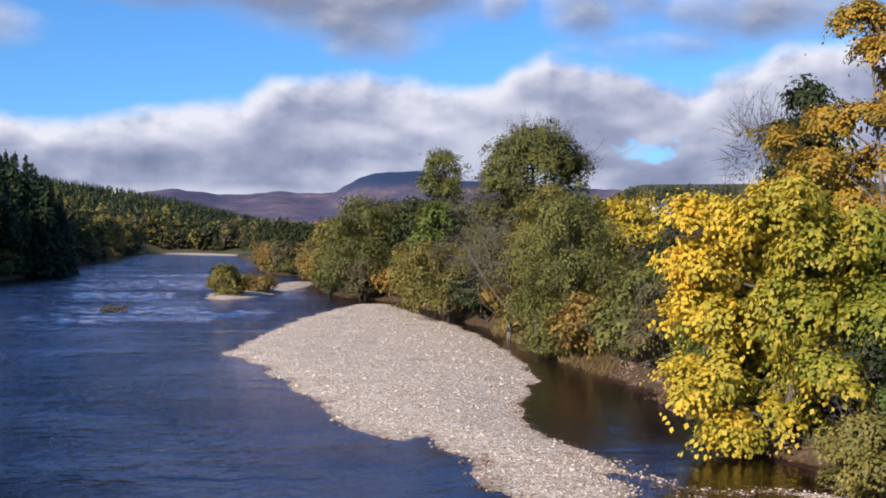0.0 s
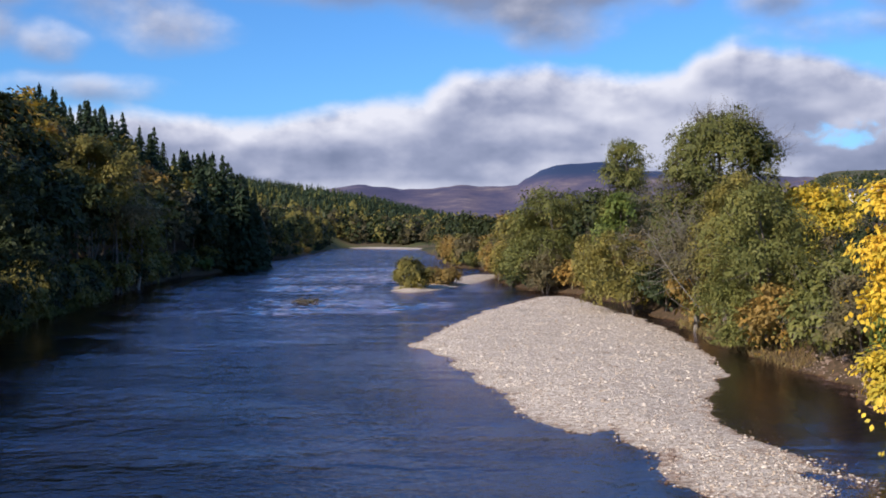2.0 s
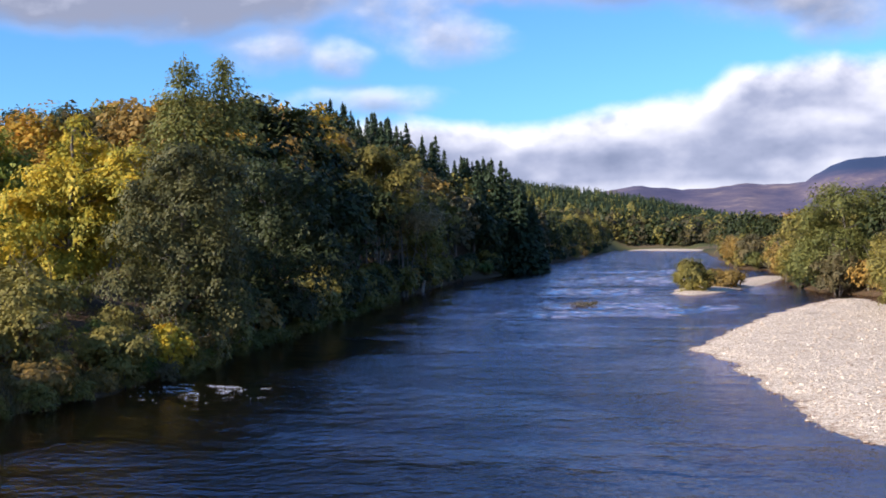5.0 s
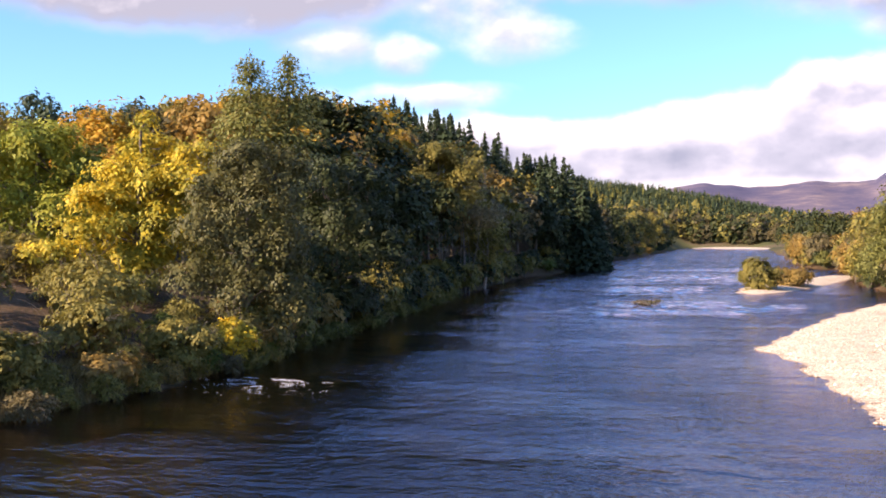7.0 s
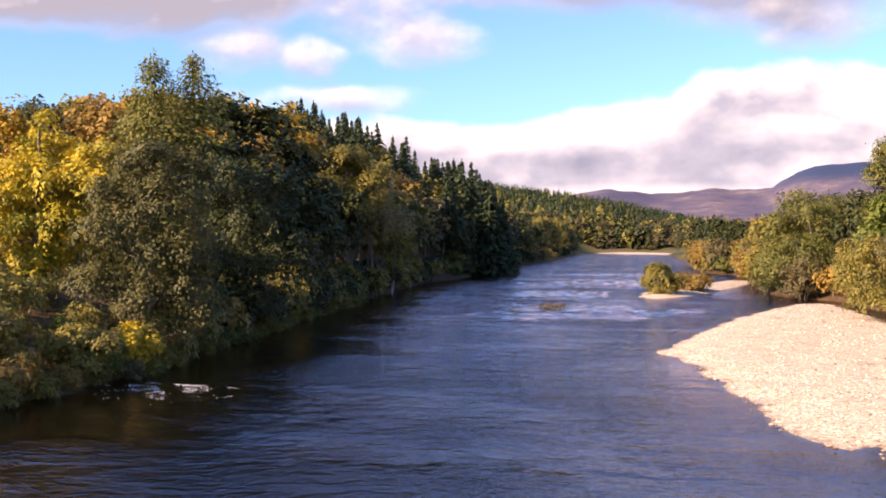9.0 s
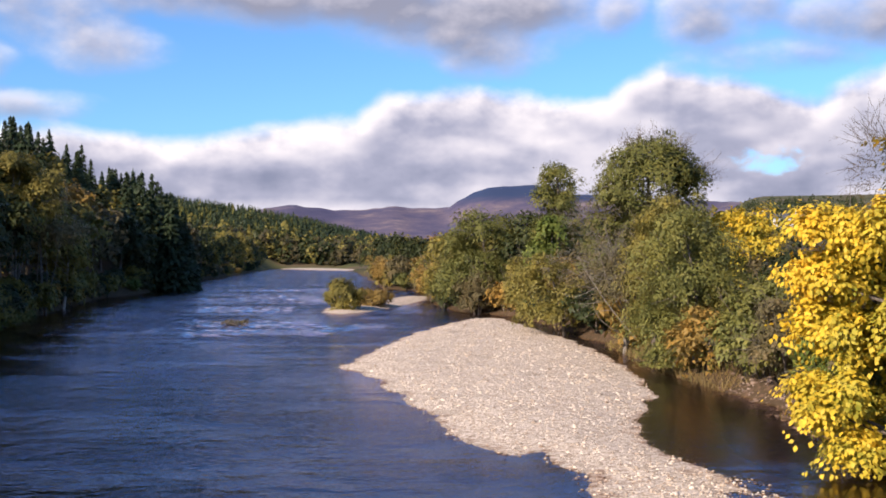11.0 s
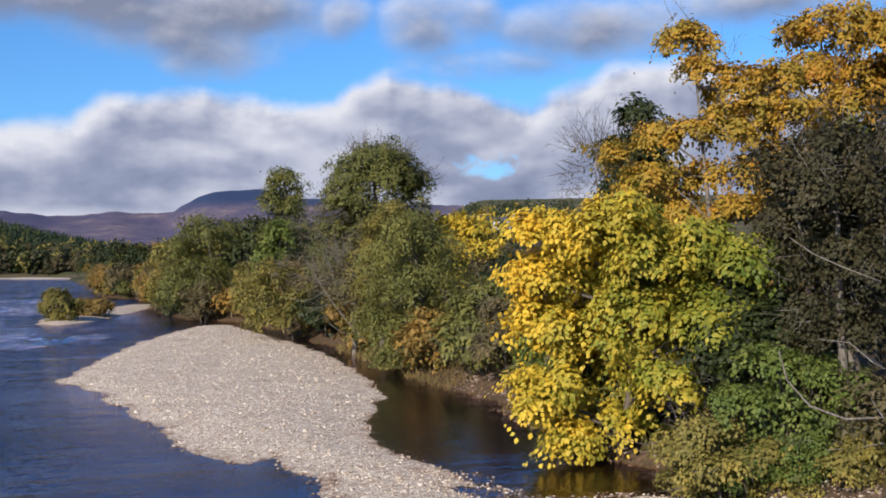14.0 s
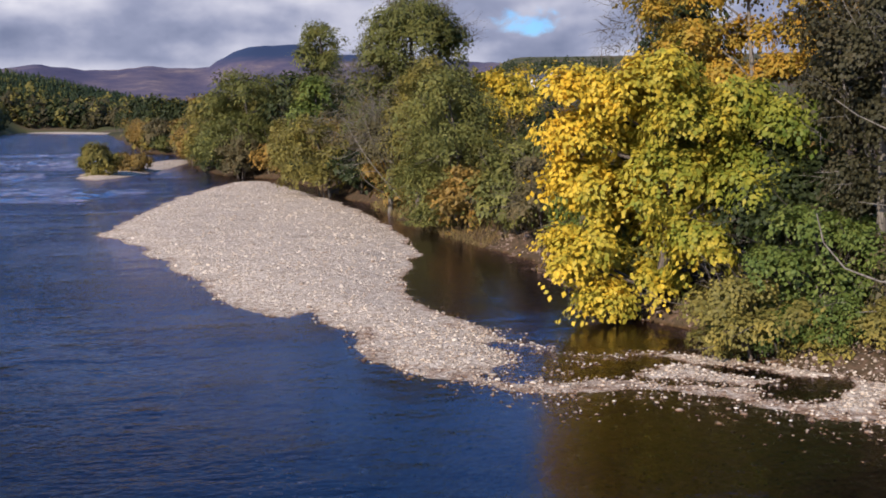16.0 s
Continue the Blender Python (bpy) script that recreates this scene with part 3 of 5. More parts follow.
def foliage(boughs, n_leaf, leaf, mat, clump, droop=0.4, up=0.55, low=-0.4, corners=4, ragged=1.4, full=1.0):
    """Leaves over the outside of ellipsoid boughs (x, y, z, half width, half height), in drooping shelves that shade one another.
    Returns the crown's mesh, and the shelves' places and reach."""
    b = np.array(boughs, float)
    half = b[:, [3, 3, 4]]
    area = b[:, 3] * (b[:, 3] + b[:, 4])
    n_cand = 5200
    k = rng.choice(len(b), n_cand, p=area / area.sum())
    d = unit(n_cand)
    d[:, 2] = np.where(d[:, 2] < low, -d[:, 2], d[:, 2])
    p = b[k, :3] + d * np.maximum(half[k] - 0.35 * clump, 0.45 * half[k]) * (1 + ragged * np.clip(rng.normal(size=(n_cand, 1)) * 0.13 - 0.03, -0.3, 0.3))
    q = np.linalg.norm((p[:, None] - b[None, :, :3]) / np.maximum(half - 0.35 * clump, 0.45 * half)[None], axis=-1)
    q[np.arange(n_cand), k] = 1.0
    ok = (q.min(1) > 0.82) & (p[:, 2] > 0.1)
    p, d, k = p[ok], d[ok], k[ok]
    n_clump = max(8, min(len(p), int(3.3 * full * area.sum() * len(p) / n_cand / clump ** 2)))
    p, d, k = p[:n_clump], d[:n_clump], k[:n_clump]
    reach = clump * rng.uniform(0.35, 1.4, n_clump)
    m = d * 0.75 + [0, 0, up] + rng.normal(size=(n_clump, 3)) * 0.33
    m /= np.linalg.norm(m, axis=1, keepdims=True)
    e1 = np.cross(m, unit(n_clump))
    e1 /= np.linalg.norm(e1, axis=1, keepdims=True)
    e2 = np.cross(m, e1)
    oval = np.exp(rng.normal(size=(n_clump, 1)) * 0.32)
    e1, e2 = e1 * oval, e2 / oval
    which = rng.choice(n_clump, n_leaf, p=reach ** 2 / (reach ** 2).sum())
    rho, a = np.sqrt(rng.random(n_leaf))[:, None] * np.exp(rng.normal(size=(n_leaf, 1)) * 0.27), rng.uniform(0, 6.283, n_leaf)[:, None]
    radial = e1[which] * np.cos(a) + e2[which] * np.sin(a)
    r = reach[which][:, None]
    pos = p[which] + radial * r * rho + m[which] * r * (rng.normal(size=(n_leaf, 1)) * 0.20 - droop * np.minimum(rho, 1.3) ** 2)
    deep = rng.random(n_leaf) < 0.13
    centre = b[k[which], :3]
    pos[deep] = centre[deep] + (pos[deep] - centre[deep]) * rng.uniform(0.35, 0.8, (deep.sum(), 1))
    pos[:, 2] = np.maximum(pos[:, 2], 0.08)
    nor = m[which] + radial * rho * droop * 1.4 + rng.normal(size=(n_leaf, 3)) * 0.26
    along = radial * 0.6 + [0, 0, -0.7] + rng.normal(size=(n_leaf, 3)) * 0.4
    return leaves_mesh("crown", pos, nor, leaf, mat, along=along, corners=corners), p, reach


def brushwood(p, n, size, leaf):
    """Thin bare twigs that stand out of a crown."""
    twigs, mid = [], p.mean(0)
    for k in range(int(n)):
        a = p[rng.integers(len(p))]
        way = (a - mid) / (np.linalg.norm(a - mid) + 1e-6)
        b = a + (unit(1)[0] * [0.7, 0.7, 0.4] + way * 0.8 + [0, 0, 0.35]) * size * rng.uniform(0.15, 0.34)
        twigs.append((bent(a, b, 0.10, 4), np.linspace(0.014, 0.004, 4) + leaf * 0.012, 4))
        for q in range(3):
            m = a + (b - a) * rng.uniform(0.25, 0.8)
            twigs.append((bent(m, m + (unit(1)[0] + way * 0.6) * np.linalg.norm(b - a) * 0.4, 0.1, 3), np.linspace(0.008, 0.003, 3) + leaf * 0.008, 3))
    return twigs


def wooded(stems_, limbs, twigs, crown, bark, split):
    made = [("trunk", wood_mesh("trunk", stems_[:1] if split else stems_ + limbs + twigs, bark)), ("crown", crown)]
    if split:
        made += [("stem", wood_mesh("stem", [one], bark)) for one in stems_[1:]] + [("limb", wood_mesh("limb", [one], bark)) for one in limbs]
        if twigs:
            made.append(("brushwood", wood_mesh("brushwood", twigs, bark)))
    return made


def broadleaf(h, width, low, n_leaf, leaf, mat, bark=BARK, lumps=1.0, bare=0.0, stems=1, split=False, n_lobe=7, n_limb=9, cleft=1.0, corners=4):
    """Meshes of a tree of height h: wood and crown, of lobes about the middle. low: where the crown begins."""
    half = np.array([width / 2, width / 2, (h * 0.97 - low) / 2])
    mid = np.array([0, 0, (h * 0.97 + low) / 2])
    golden = np.arange(n_lobe) * 2.39996 + rng.uniform(0, 6.28)
    zz = np.linspace(-0.85, 0.9, n_lobe)
    way = np.stack([np.cos(golden) * np.sqrt(1 - zz ** 2), np.sin(golden) * np.sqrt(1 - zz ** 2), zz], 1) + rng.normal(size=(n_lobe, 3)) * 0.15
    c = np.concatenate([way * (0.50 + 0.45 * (1 - cleft)), [[0, 0, 0.05]]]) * half + mid
    r = np.concatenate([rng.uniform(0.40, 0.56, n_lobe), [0.66]]) * cleft
    boughs = np.column_stack([c, r * half[0], r * half[2]])
    crown, p, reach = foliage(boughs, n_leaf, leaf, mat, 0.085 * width * lumps, corners=corners)
    stems_, limbs, r0 = [], [], h * 0.018 + 0.05
    for q in range(stems):
        foot = np.array([rng.normal() * 0.3 * (q > 0), rng.normal() * 0.3 * (q > 0), -0.4])
        lean = width * (0.05 + 0.12 * (stems > 1))
        stem = bent(foot, np.array([rng.normal() * lean, rng.normal() * lean, h * 0.80]), 0.07, 9)
        stems_.append((stem, np.linspace(r0, r0 * 0.06, 9) * (1 if stems == 1 else 0.6), 8))
        for k in rng.choice(len(p), n_limb // stems, replace=False):
            z = np.clip((p[k, 2] - low) / h * 0.75 + 0.12, 0.12, 0.8)
            limbs.append((bent(stem[int(z * 8)], p[k], 0.16), np.linspace(r0 * 0.30, r0 * 0.04, 5), 5))
    return wooded(stems_, limbs, brushwood(p, bare, min(width, 7), leaf), crown, bark, split)


def boughed(h, boughs, n_leaf, leaf, mat, bark=BARK, clump=0.8, droop=0.4, up=0.55, bare=0, behind=0.0, twig=5.0, stems=1, girth=1.0, full=1.0, corners=3):
    """A tree whose boughs are given one by one; behind: as many again, that far away from the river side."""
    b = np.array(boughs, float)
    if behind:
        b = np.concatenate([b, np.column_stack([b[:, 0] * 0.7, b[:, 1] + behind, b[:, 2] * 0.93, b[:, 3] * 0.9, b[:, 4] * 0.9])])
    crown, p, reach = foliage(b, n_leaf, leaf, mat, clump, droop, up, full=full, corners=corners)
    r0, stems_, limbs = (h * 0.016 + 0.05) * girth, [], []
    top = b[np.argmax(b[:, 2])]
    for q in range(stems):
        off = rng.normal(size=3) * [0.5, 0.5, 0] * (q > 0)
        goal = b[rng.integers(len(b))] if q else top
        stems_.append((bent(off + [0, 0, -0.4], np.array([goal[0] * 0.8, goal[1] * 0.8, goal[2]]), 0.06, 9), np.linspace(r0, r0 * 0.12, 9) * (0.7 if q else 1.0), 8))
    for one in b:
        stem = stems_[rng.integers(stems)][0]
        z = np.searchsorted(stem[:, 2], max(one[2] - 0.45 * np.hypot(one[0], one[1]) - 0.6, 0.5))
        limbs.append((bent(stem[min(z, 7)], one[:3], 0.14), np.linspace(r0 * 0.42, r0 * 0.08, 5), 5))
        for q in range(2):
            end = one[:3] + unit(1)[0] * one[[3, 3, 4]] * 0.8
            limbs.append((bent(one[:3] * 0.8 + stem[min(z, 7)] * 0.2, end, 0.14), np.linspace(r0 * 0.2, r0 * 0.04, 5), 4))
    made = wooded(stems_, [], brushwood(p, bare, twig, leaf), crown, bark, True)
    return made + [("branch" if k % 3 else "limb", wood_mesh("branch" if k % 3 else "limb", [one], bark)) for k, one in enumerate(limbs)]


def conifer(h, width, n_level, per, mat, droop=0.35, leaf=0.5, ragged=0.2, taper=0.9):
    """A spruce or larch: whorls of drooping sprays round a straight stem, shorter towards a pointed top."""
    cs, ns, al, sz = [], [], [], []
    for k in range(n_level):
        t = (k + rng.uniform(0, 0.6)) / n_level
        z = h * (0.04 + 0.95 * t)
        reach = width / 2 * (1 - t) ** taper * rng.uniform(1 - ragged, 1.08) + 0.10
        m = max(6, int(per * (1 - 0.7 * t)))
        a = rng.uniform(0, 2 * np.pi, m)
        for q in (0.30, 0.62, 0.92):
            rr_ = reach * q * rng.uniform(0.8, 1.12, m)
            cs.append(np.stack([np.cos(a) * rr_, np.sin(a) * rr_, z - droop * rr_ + rng.normal(size=m) * 0.3 * h / n_level], 1))
            ns.append(np.stack([np.cos(a) * 0.5, np.sin(a) * 0.5, np.full(m, 0.8)], 1) + rng.normal(size=(m, 3)) * 0.35)
            al.append(np.stack([np.cos(a), np.sin(a), np.full(m, -droop)], 1) + rng.normal(size=(m, 3)) * 0.25)
            sz.append(np.full(m, leaf * (0.40 + 0.60 * (1 - t))))
    top = np.stack([rng.normal(size=10) * 0.04, rng.normal(size=10) * 0.04, h * np.linspace(0.94, 1.0, 10)], 1)
    cs.append(top), ns.append(unit(10) * [1, 1, 0.1]), al.append(np.tile([[0.0, 0.0, 1.0]], (10, 1))), sz.append(np.full(10, leaf * 0.25))
    crown = leaves_mesh("crown", np.concatenate(cs), np.concatenate(ns), np.concatenate(sz), mat, 2.0, np.concatenate(al))
    wood = wood_mesh("trunk", [([(0, 0, -0.5), (0, 0, h * 0.5), (0, 0, h * 0.98)], [h * 0.014 + 0.05, h * 0.009, 0.02], 6)], BARK)
    return [("trunk", wood), ("crown", crown)]


def tree(name, x, y, meshes, label, category="tree", scale=1.0, spread=1.0, group="", sink=0.1, turn=None):
    """A tree at x, y: an empty at its foot with trunk and crown under it."""
    foot = new(name)
    foot.location = (x, y, max(height(x, y), -0.3) - sink)
    foot.rotation_euler = (0, 0, rng.uniform(0, 6.28) if turn is None else radians(turn))
    foot.scale = (scale * spread, scale * spread, scale)
    limb = foot
    for part_name, me in meshes:
        ob = new(part_name, me)
        ob.parent = limb if part_name == "branch" else foot
        if part_name == "limb":
            limb = ob
        if part_name == "brushwood":
            ob["kind"] = "stuff"
    return tagged(foot, label, category, group)


def shaped(name, x, y, turn, h, boughs, label, category="tree", **how):
    """A tree with its own boughs: right, away and up as seen from the bridge, heights above the water."""
    z0 = max(height(x, y), -0.3) - 0.1
    return tree(name, x, y, boughed(h, [(u, v, z - z0, r, rz) for u, v, z, r, rz in boughs], **how), label, category, turn=turn)


# right bank, from the bridge upstream
shaped("sycamore", 13.1, 42.3, -17.3, 11.5, [
    (-2.9, -1.0, 9.0, 1.4, 1.2), (-3.1, -0.4, 7.3, 1.3, 1.1), (-1.6, -0.7, 8.8, 1.6, 1.2), (-2.7, -0.2, 5.7, 1.4, 1.3), (-3.5, -0.2, 2.9, 1.1, 1.0), (-2.7, -1.4, 2.2, 1.5, 1.2),
    (-1.9, -1.5, 1.0, 1.2, 0.6), (-1.1, 0.3, 4.5, 2.1, 1.6), (0.0, -1.0, 9.4, 2.0, 1.2), (1.3, -1.0, 7.9, 2.2, 1.3), (3.2, 0.6, 7.9, 2.4, 1.4), (5.0, -0.5, 7.7, 1.7, 1.3),
    (0.6, 0.3, 5.9, 2.2, 1.4), (3.0, -0.5, 5.5, 2.2, 1.4), (4.7, -0.2, 5.7, 1.7, 1.3), (1.7, -1.2, 2.9, 1.7, 1.3), (0.0, -0.2, 1.4, 1.4, 0.9), (-2.2, 0.2, 7.0, 1.7, 1.3), (0.6, 0.6, 4.0, 1.8, 1.2)],
    "broad sycamore in bright yellow autumn leaf over the water", corners=4, n_leaf=84000, leaf=0.165, mat=LEAF["sycamore"], clump=0.66, droop=0.55, behind=3.0, full=0.75)
shaped("maple", 21.4, 50.7, -22.8, 19.0, [
    (-2.0, 0.3, 18.5, 1.4, 1.2), (-1.3, -0.4, 16.6, 1.3, 1.3), (0.0, 0.1, 16.0, 1.6, 1.3), (1.3, -0.1, 15.2, 1.8, 1.3), (2.3, -1.4, 16.2, 1.3, 1.1), (-3.1, 0.1, 13.7, 1.6, 1.1), (-1.1, -0.3, 14.0, 1.6, 1.3),
    (0.6, -0.9, 13.7, 1.6, 1.1), (2.7, -1.4, 14.3, 1.6, 1.1), (-5.5, 0.3, 12.9, 1.2, 1.0), (-3.8, -0.5, 11.5, 1.8, 1.2), (-1.1, 0.0, 11.6, 1.6, 1.1), (1.2, 0.3, 11.8, 1.7, 1.1), (3.5, 0.0, 14.8, 1.1, 0.9), (-2.5, 0.0, 9.8, 1.8, 1.2), (0.4, -0.3, 10.0, 1.8, 1.1), (2.4, 0.0, 12.6, 1.5, 1.1), (2.8, 0.0, 10.4, 1.7, 1.2)],
    "tall maple with golden and rusty leaves, pale limbs showing", corners=4, n_leaf=38000, leaf=0.15, mat=LEAF["gold"], bark=GREY_BARK, clump=0.6, full=0.65, girth=0.6, bare=30, twig=5)
shaped("maple", 26.9, 51.4, -27.7, 19.5, [
    (-0.9, 0.4, 18.8, 1.6, 1.6), (0.7, -0.7, 19.0, 1.7, 1.5), (2.2, 0.2, 18.6, 1.7, 1.5), (-0.5, -0.6, 17.0, 1.4, 1.2), (0.8, 0.5, 16.6, 1.4, 1.2), (2.3, 0.3, 16.6, 1.7, 1.4), (1.0, -1.3, 15.2, 1.6, 1.0), (3.4, -1.2, 17.8, 2.0, 2.2), (3.6, -1.0, 15.5, 1.8, 1.6)],
    "tall maple with golden and rusty leaves, pale limbs showing", corners=4, n_leaf=26000, leaf=0.15, mat=LEAF["gold"], bark=GREY_BARK, clump=0.6, full=0.65, girth=0.6, bare=30, twig=5)
shaped("pine", 19.6, 59.9, -18.2, 15.5, [(0.5, 0.4, 15.6, 1.6, 1.4), (-0.2, -0.5, 13.8, 1.8, 1.4), (1.2, -0.1, 13.7, 1.6, 1.4), (-1.1, -0.7, 14.0, 1.0, 0.8), (0.4, 0.0, 11.5, 2.6, 1.6), (0.2, 0.0, 8.5, 3.0, 2.4)],
       "dark green pine behind the golden maples", n_leaf=13000, leaf=0.22, mat=LEAF["deep"], clump=0.7, behind=2.0)
alder = shaped("alder", 19.0, 35.2, -28.4, 11.0, [
    (-1.6, -0.4, 10.7, 1.9, 1.1), (-0.3, -0.7, 11.1, 1.8, 1.3), (-0.4, -0.8, 9.6, 2.0, 1.5), (-1.7, -0.3, 9.0, 1.3, 0.9), (0.3, -0.3, 7.5, 2.0, 1.8), (-1.1, 0.4, 7.7, 1.3, 1.0), (0.0, -0.1, 5.2, 2.0, 1.8), (0.9, 0.5, 9.4, 2.0, 1.8), (-1.0, 0.3, 2.4, 1.8, 1.3)],
    "half-bare alder with grey twigs and dull brown leaves", corners=4, n_leaf=52000, leaf=0.115, mat=LEAF["dull"], bark=GREY_BARK, clump=0.55, behind=2.5, bare=150, twig=5, stems=2)
for pts, r_ in [([(19.0, 35.2, 4.2), (18.2, 31.6, 2.9), (17.3, 32.2, 2.8), (16.3, 32.6, 3.2), (15.7, 32.9, 4.0), (15.5, 33.0, 4.9)], 0.05), ([(19.0, 35.2, 2.6), (18.2, 31.6, 2.1), (17.4, 32.1, 1.9), (16.7, 32.5, 1.8)], 0.03),
                ([(19.0, 35.2, 5.0), (18.3, 31.6, 4.4), (18.0, 31.8, 4.6), (17.4, 32.1, 5.2), (16.6, 32.5, 5.3)], 0.03), ([(19.0, 35.2, 6.6), (18.2, 31.6, 7.1), (17.2, 32.2, 7.6), (16.5, 32.6, 8.0), (15.9, 32.9, 8.5)], 0.03)]:
    bough = new("limb", wood_mesh("limb", [(np.subtract(pts, alder.location), np.linspace(r_, r_ * 0.45, len(pts)), 6)], GREY_BARK))
    bough.parent, bough.matrix_parent_inverse = alder, Matrix.Rotation(radians(28.4), 4, "Z")
tree("alder", 26.5, 43.0, broadleaf(14.0, 10.0, 0.3, 22000, 0.19, LEAF["dull"], bare=40, split=True), "dense dull brown alder in the bank wood")
shaped("hazel", 16.8, 35.2, -25.6, 4.5, [(-0.4, 0.5, 4.2, 1.6, 0.9), (0.9, -0.1, 3.7, 1.7, 1.0), (-1.4, -0.9, 2.9, 1.4, 0.9), (0.0, 0.2, 2.5, 1.9, 1.0), (1.5, 0.4, 2.0, 1.7, 1.0), (-0.9, 0.3, 1.5, 1.5, 0.8)],
       "fresh green hazel bush on the stony bank", "bush", corners=4, n_leaf=11000, leaf=0.12, mat=LEAF["fresh"], full=0.5, clump=0.45, droop=0.5, bare=26, twig=5, stems=4, behind=1.5)
shaped("hazel", 14.1, 34.2, -22.3, 2.6, [(-1.7, -0.2, 1.5, 1.2, 0.9), (-0.7, 0.0, 2.0, 1.2, 0.8), (-0.3, -0.7, 0.9, 1.5, 0.9), (0.9, 0.2, 1.3, 1.5, 0.9), (1.7, -0.2, 0.5, 1.2, 0.6)],
       "low yellow-green hazel bush hanging over the stones", "bush", corners=4, n_leaf=9000, leaf=0.11, mat=LEAF["olive"], clump=0.45, full=0.45, droop=0.6, bare=30, twig=3.5, stems=4, behind=1.2)
# dark leaf tone stands in for the shade under the sycamore
tree("hazel", 17.6, 40.0, broadleaf(6.5, 6.0, 0.1, 14000, 0.17, LEAF["deep"], stems=4, bare=10, split=True), "dark green hazel bush under the sycamore", "bush")
tree("birch", 17.0, 59.0, broadleaf(14.6, 4.2, 8.0, 1500, 0.07, LEAF["brown"], BARK, bare=170, lumps=0.6, n_limb=6, split=True), "bare birch with a haze of thin twigs")
tree("oak", 33.0, 60.0, broadleaf(17.0, 11, 0.6, 10000, 0.3, LEAF["green"], split=True), "dark green oak deep in the bank wood")
tree("oak", 25.0, 70.0, broadleaf(12.0, 11, 0.6, 9000, 0.3, LEAF["green"], split=True), "dark green oak deep in the bank wood")
tree("oak", 34.0, 46.0, broadleaf(15.0, 10, 0.4, 9000, 0.3, LEAF["green"], split=True), "dark green oak deep in the bank wood")
shaped("alder", 9.3, 76.4, -7.0, 10.5, [
    (-0.8, -1.6, 9.6, 2.1, 1.9), (-2.4, -1.9, 8.0, 1.8, 1.8), (1.2, 0.4, 8.1, 2.1, 2.1), (-0.8, -1.1, 5.7, 3.0, 2.2), (2.2, 0.7, 5.3, 2.6, 2.2), (-2.9, 0.5, 3.3, 2.0, 2.0), (0.4, -0.9, 2.3, 3.4, 2.0), (3.7, -0.7, 3.0, 2.2, 2.4), (-1.5, -0.5, 0.9, 2.4, 1.4)],
    "green alder at the edge of the still pool", n_leaf=50000, leaf=0.145, mat=LEAF["green"], clump=0.7, behind=4.0, bare=30, twig=5)
shaped("alder", 7.3, 84.7, -4.9, 11.5, [(0.2, -0.1, 10.5, 1.8, 1.4), (-0.7, -0.2, 8.5, 1.7, 1.5), (1.1, -0.2, 11.8, 1.3, 1.0), (-0.9, -0.1, 5.9, 1.8, 1.8), (-0.6, 0.0, 3.2, 1.9, 1.8)],
       "olive-yellow alder among the bank trees", n_leaf=19000, leaf=0.145, mat=LEAF["olive"], clump=0.7, behind=2.0, bare=24)
tree("willow", 12.6, 61.5, broadleaf(5.6, 5.6, 0.1, 11000, 0.13, LEAF["brown"], stems=5, bare=70, split=True), "brown twiggy willow bush on the bank", "bush")
tree("alder", 13.6, 71, broadleaf(6.4, 6.4, 0.0, 13000, 0.17, LEAF["green"], bare=20, split=True), "dark green alder at the edge of the still pool")
shaped("maple", 17.3, 104.6, -9.4, 12.0, [(-1.5, 0.3, 11.2, 1.8, 1.5), (1.3, -0.3, 10.7, 2.4, 1.8), (0.0, -0.4, 8.4, 3.0, 2.2), (-2.4, 0.0, 9.7, 2.2, 2.0), (2.4, -0.7, 8.7, 1.8, 1.9), (0.0, 0.0, 5.0, 3.6, 2.4)],
       "yellow maple behind the alders", n_leaf=13000, leaf=0.26, mat=LEAF["yellow"], clump=0.9, behind=3.0)
shaped("oak", 8.6, 103.6, -4.8, 18.5, [
    (0.0, -1.2, 15.3, 3.9, 3.5), (-2.7, -1.8, 13.4, 2.7, 2.8), (2.9, 0.4, 14.2, 2.6, 3.0), (-0.1, 0.8, 17.4, 2.8, 1.8), (-3.8, -1.8, 9.9, 2.4, 2.7), (0.5, 0.2, 10.7, 4.3, 3.2), (3.7, -0.9, 11.3, 2.1, 2.4), (-1.9, -1.6, 16.1, 2.2, 1.9), (2.1, -1.2, 16.3, 2.2, 1.9), (0.0, 0.0, 6.0, 4.6, 3.2), (-3.6, -1.0, 7.4, 3.0, 3.0), (3.8, 0.0, 8.0, 3.0, 3.0)],
    "large domed dull green oak with twigs above its crown", n_leaf=62000, leaf=0.185, mat=LEAF["green"], clump=0.85, behind=4.0, bare=260, twig=4.5)
shaped("oak", 0.1, 141.0, 0.0, 19.0, [(-0.1, 0.1, 18.2, 2.5, 1.9), (1.5, 0.3, 15.9, 1.7, 1.9), (-1.6, -1.4, 15.6, 1.9, 1.9), (0.3, -0.2, 14.2, 2.6, 2.0), (-0.5, -1.4, 11.3, 3.2, 2.5), (1.1, 0.0, 11.7, 2.3, 2.2), (0.0, 0.0, 7.0, 3.6, 3.0)],
       "tall narrow green oak above the wood", n_leaf=22000, leaf=0.22, mat=LEAF["green"], clump=0.9, behind=2.0)
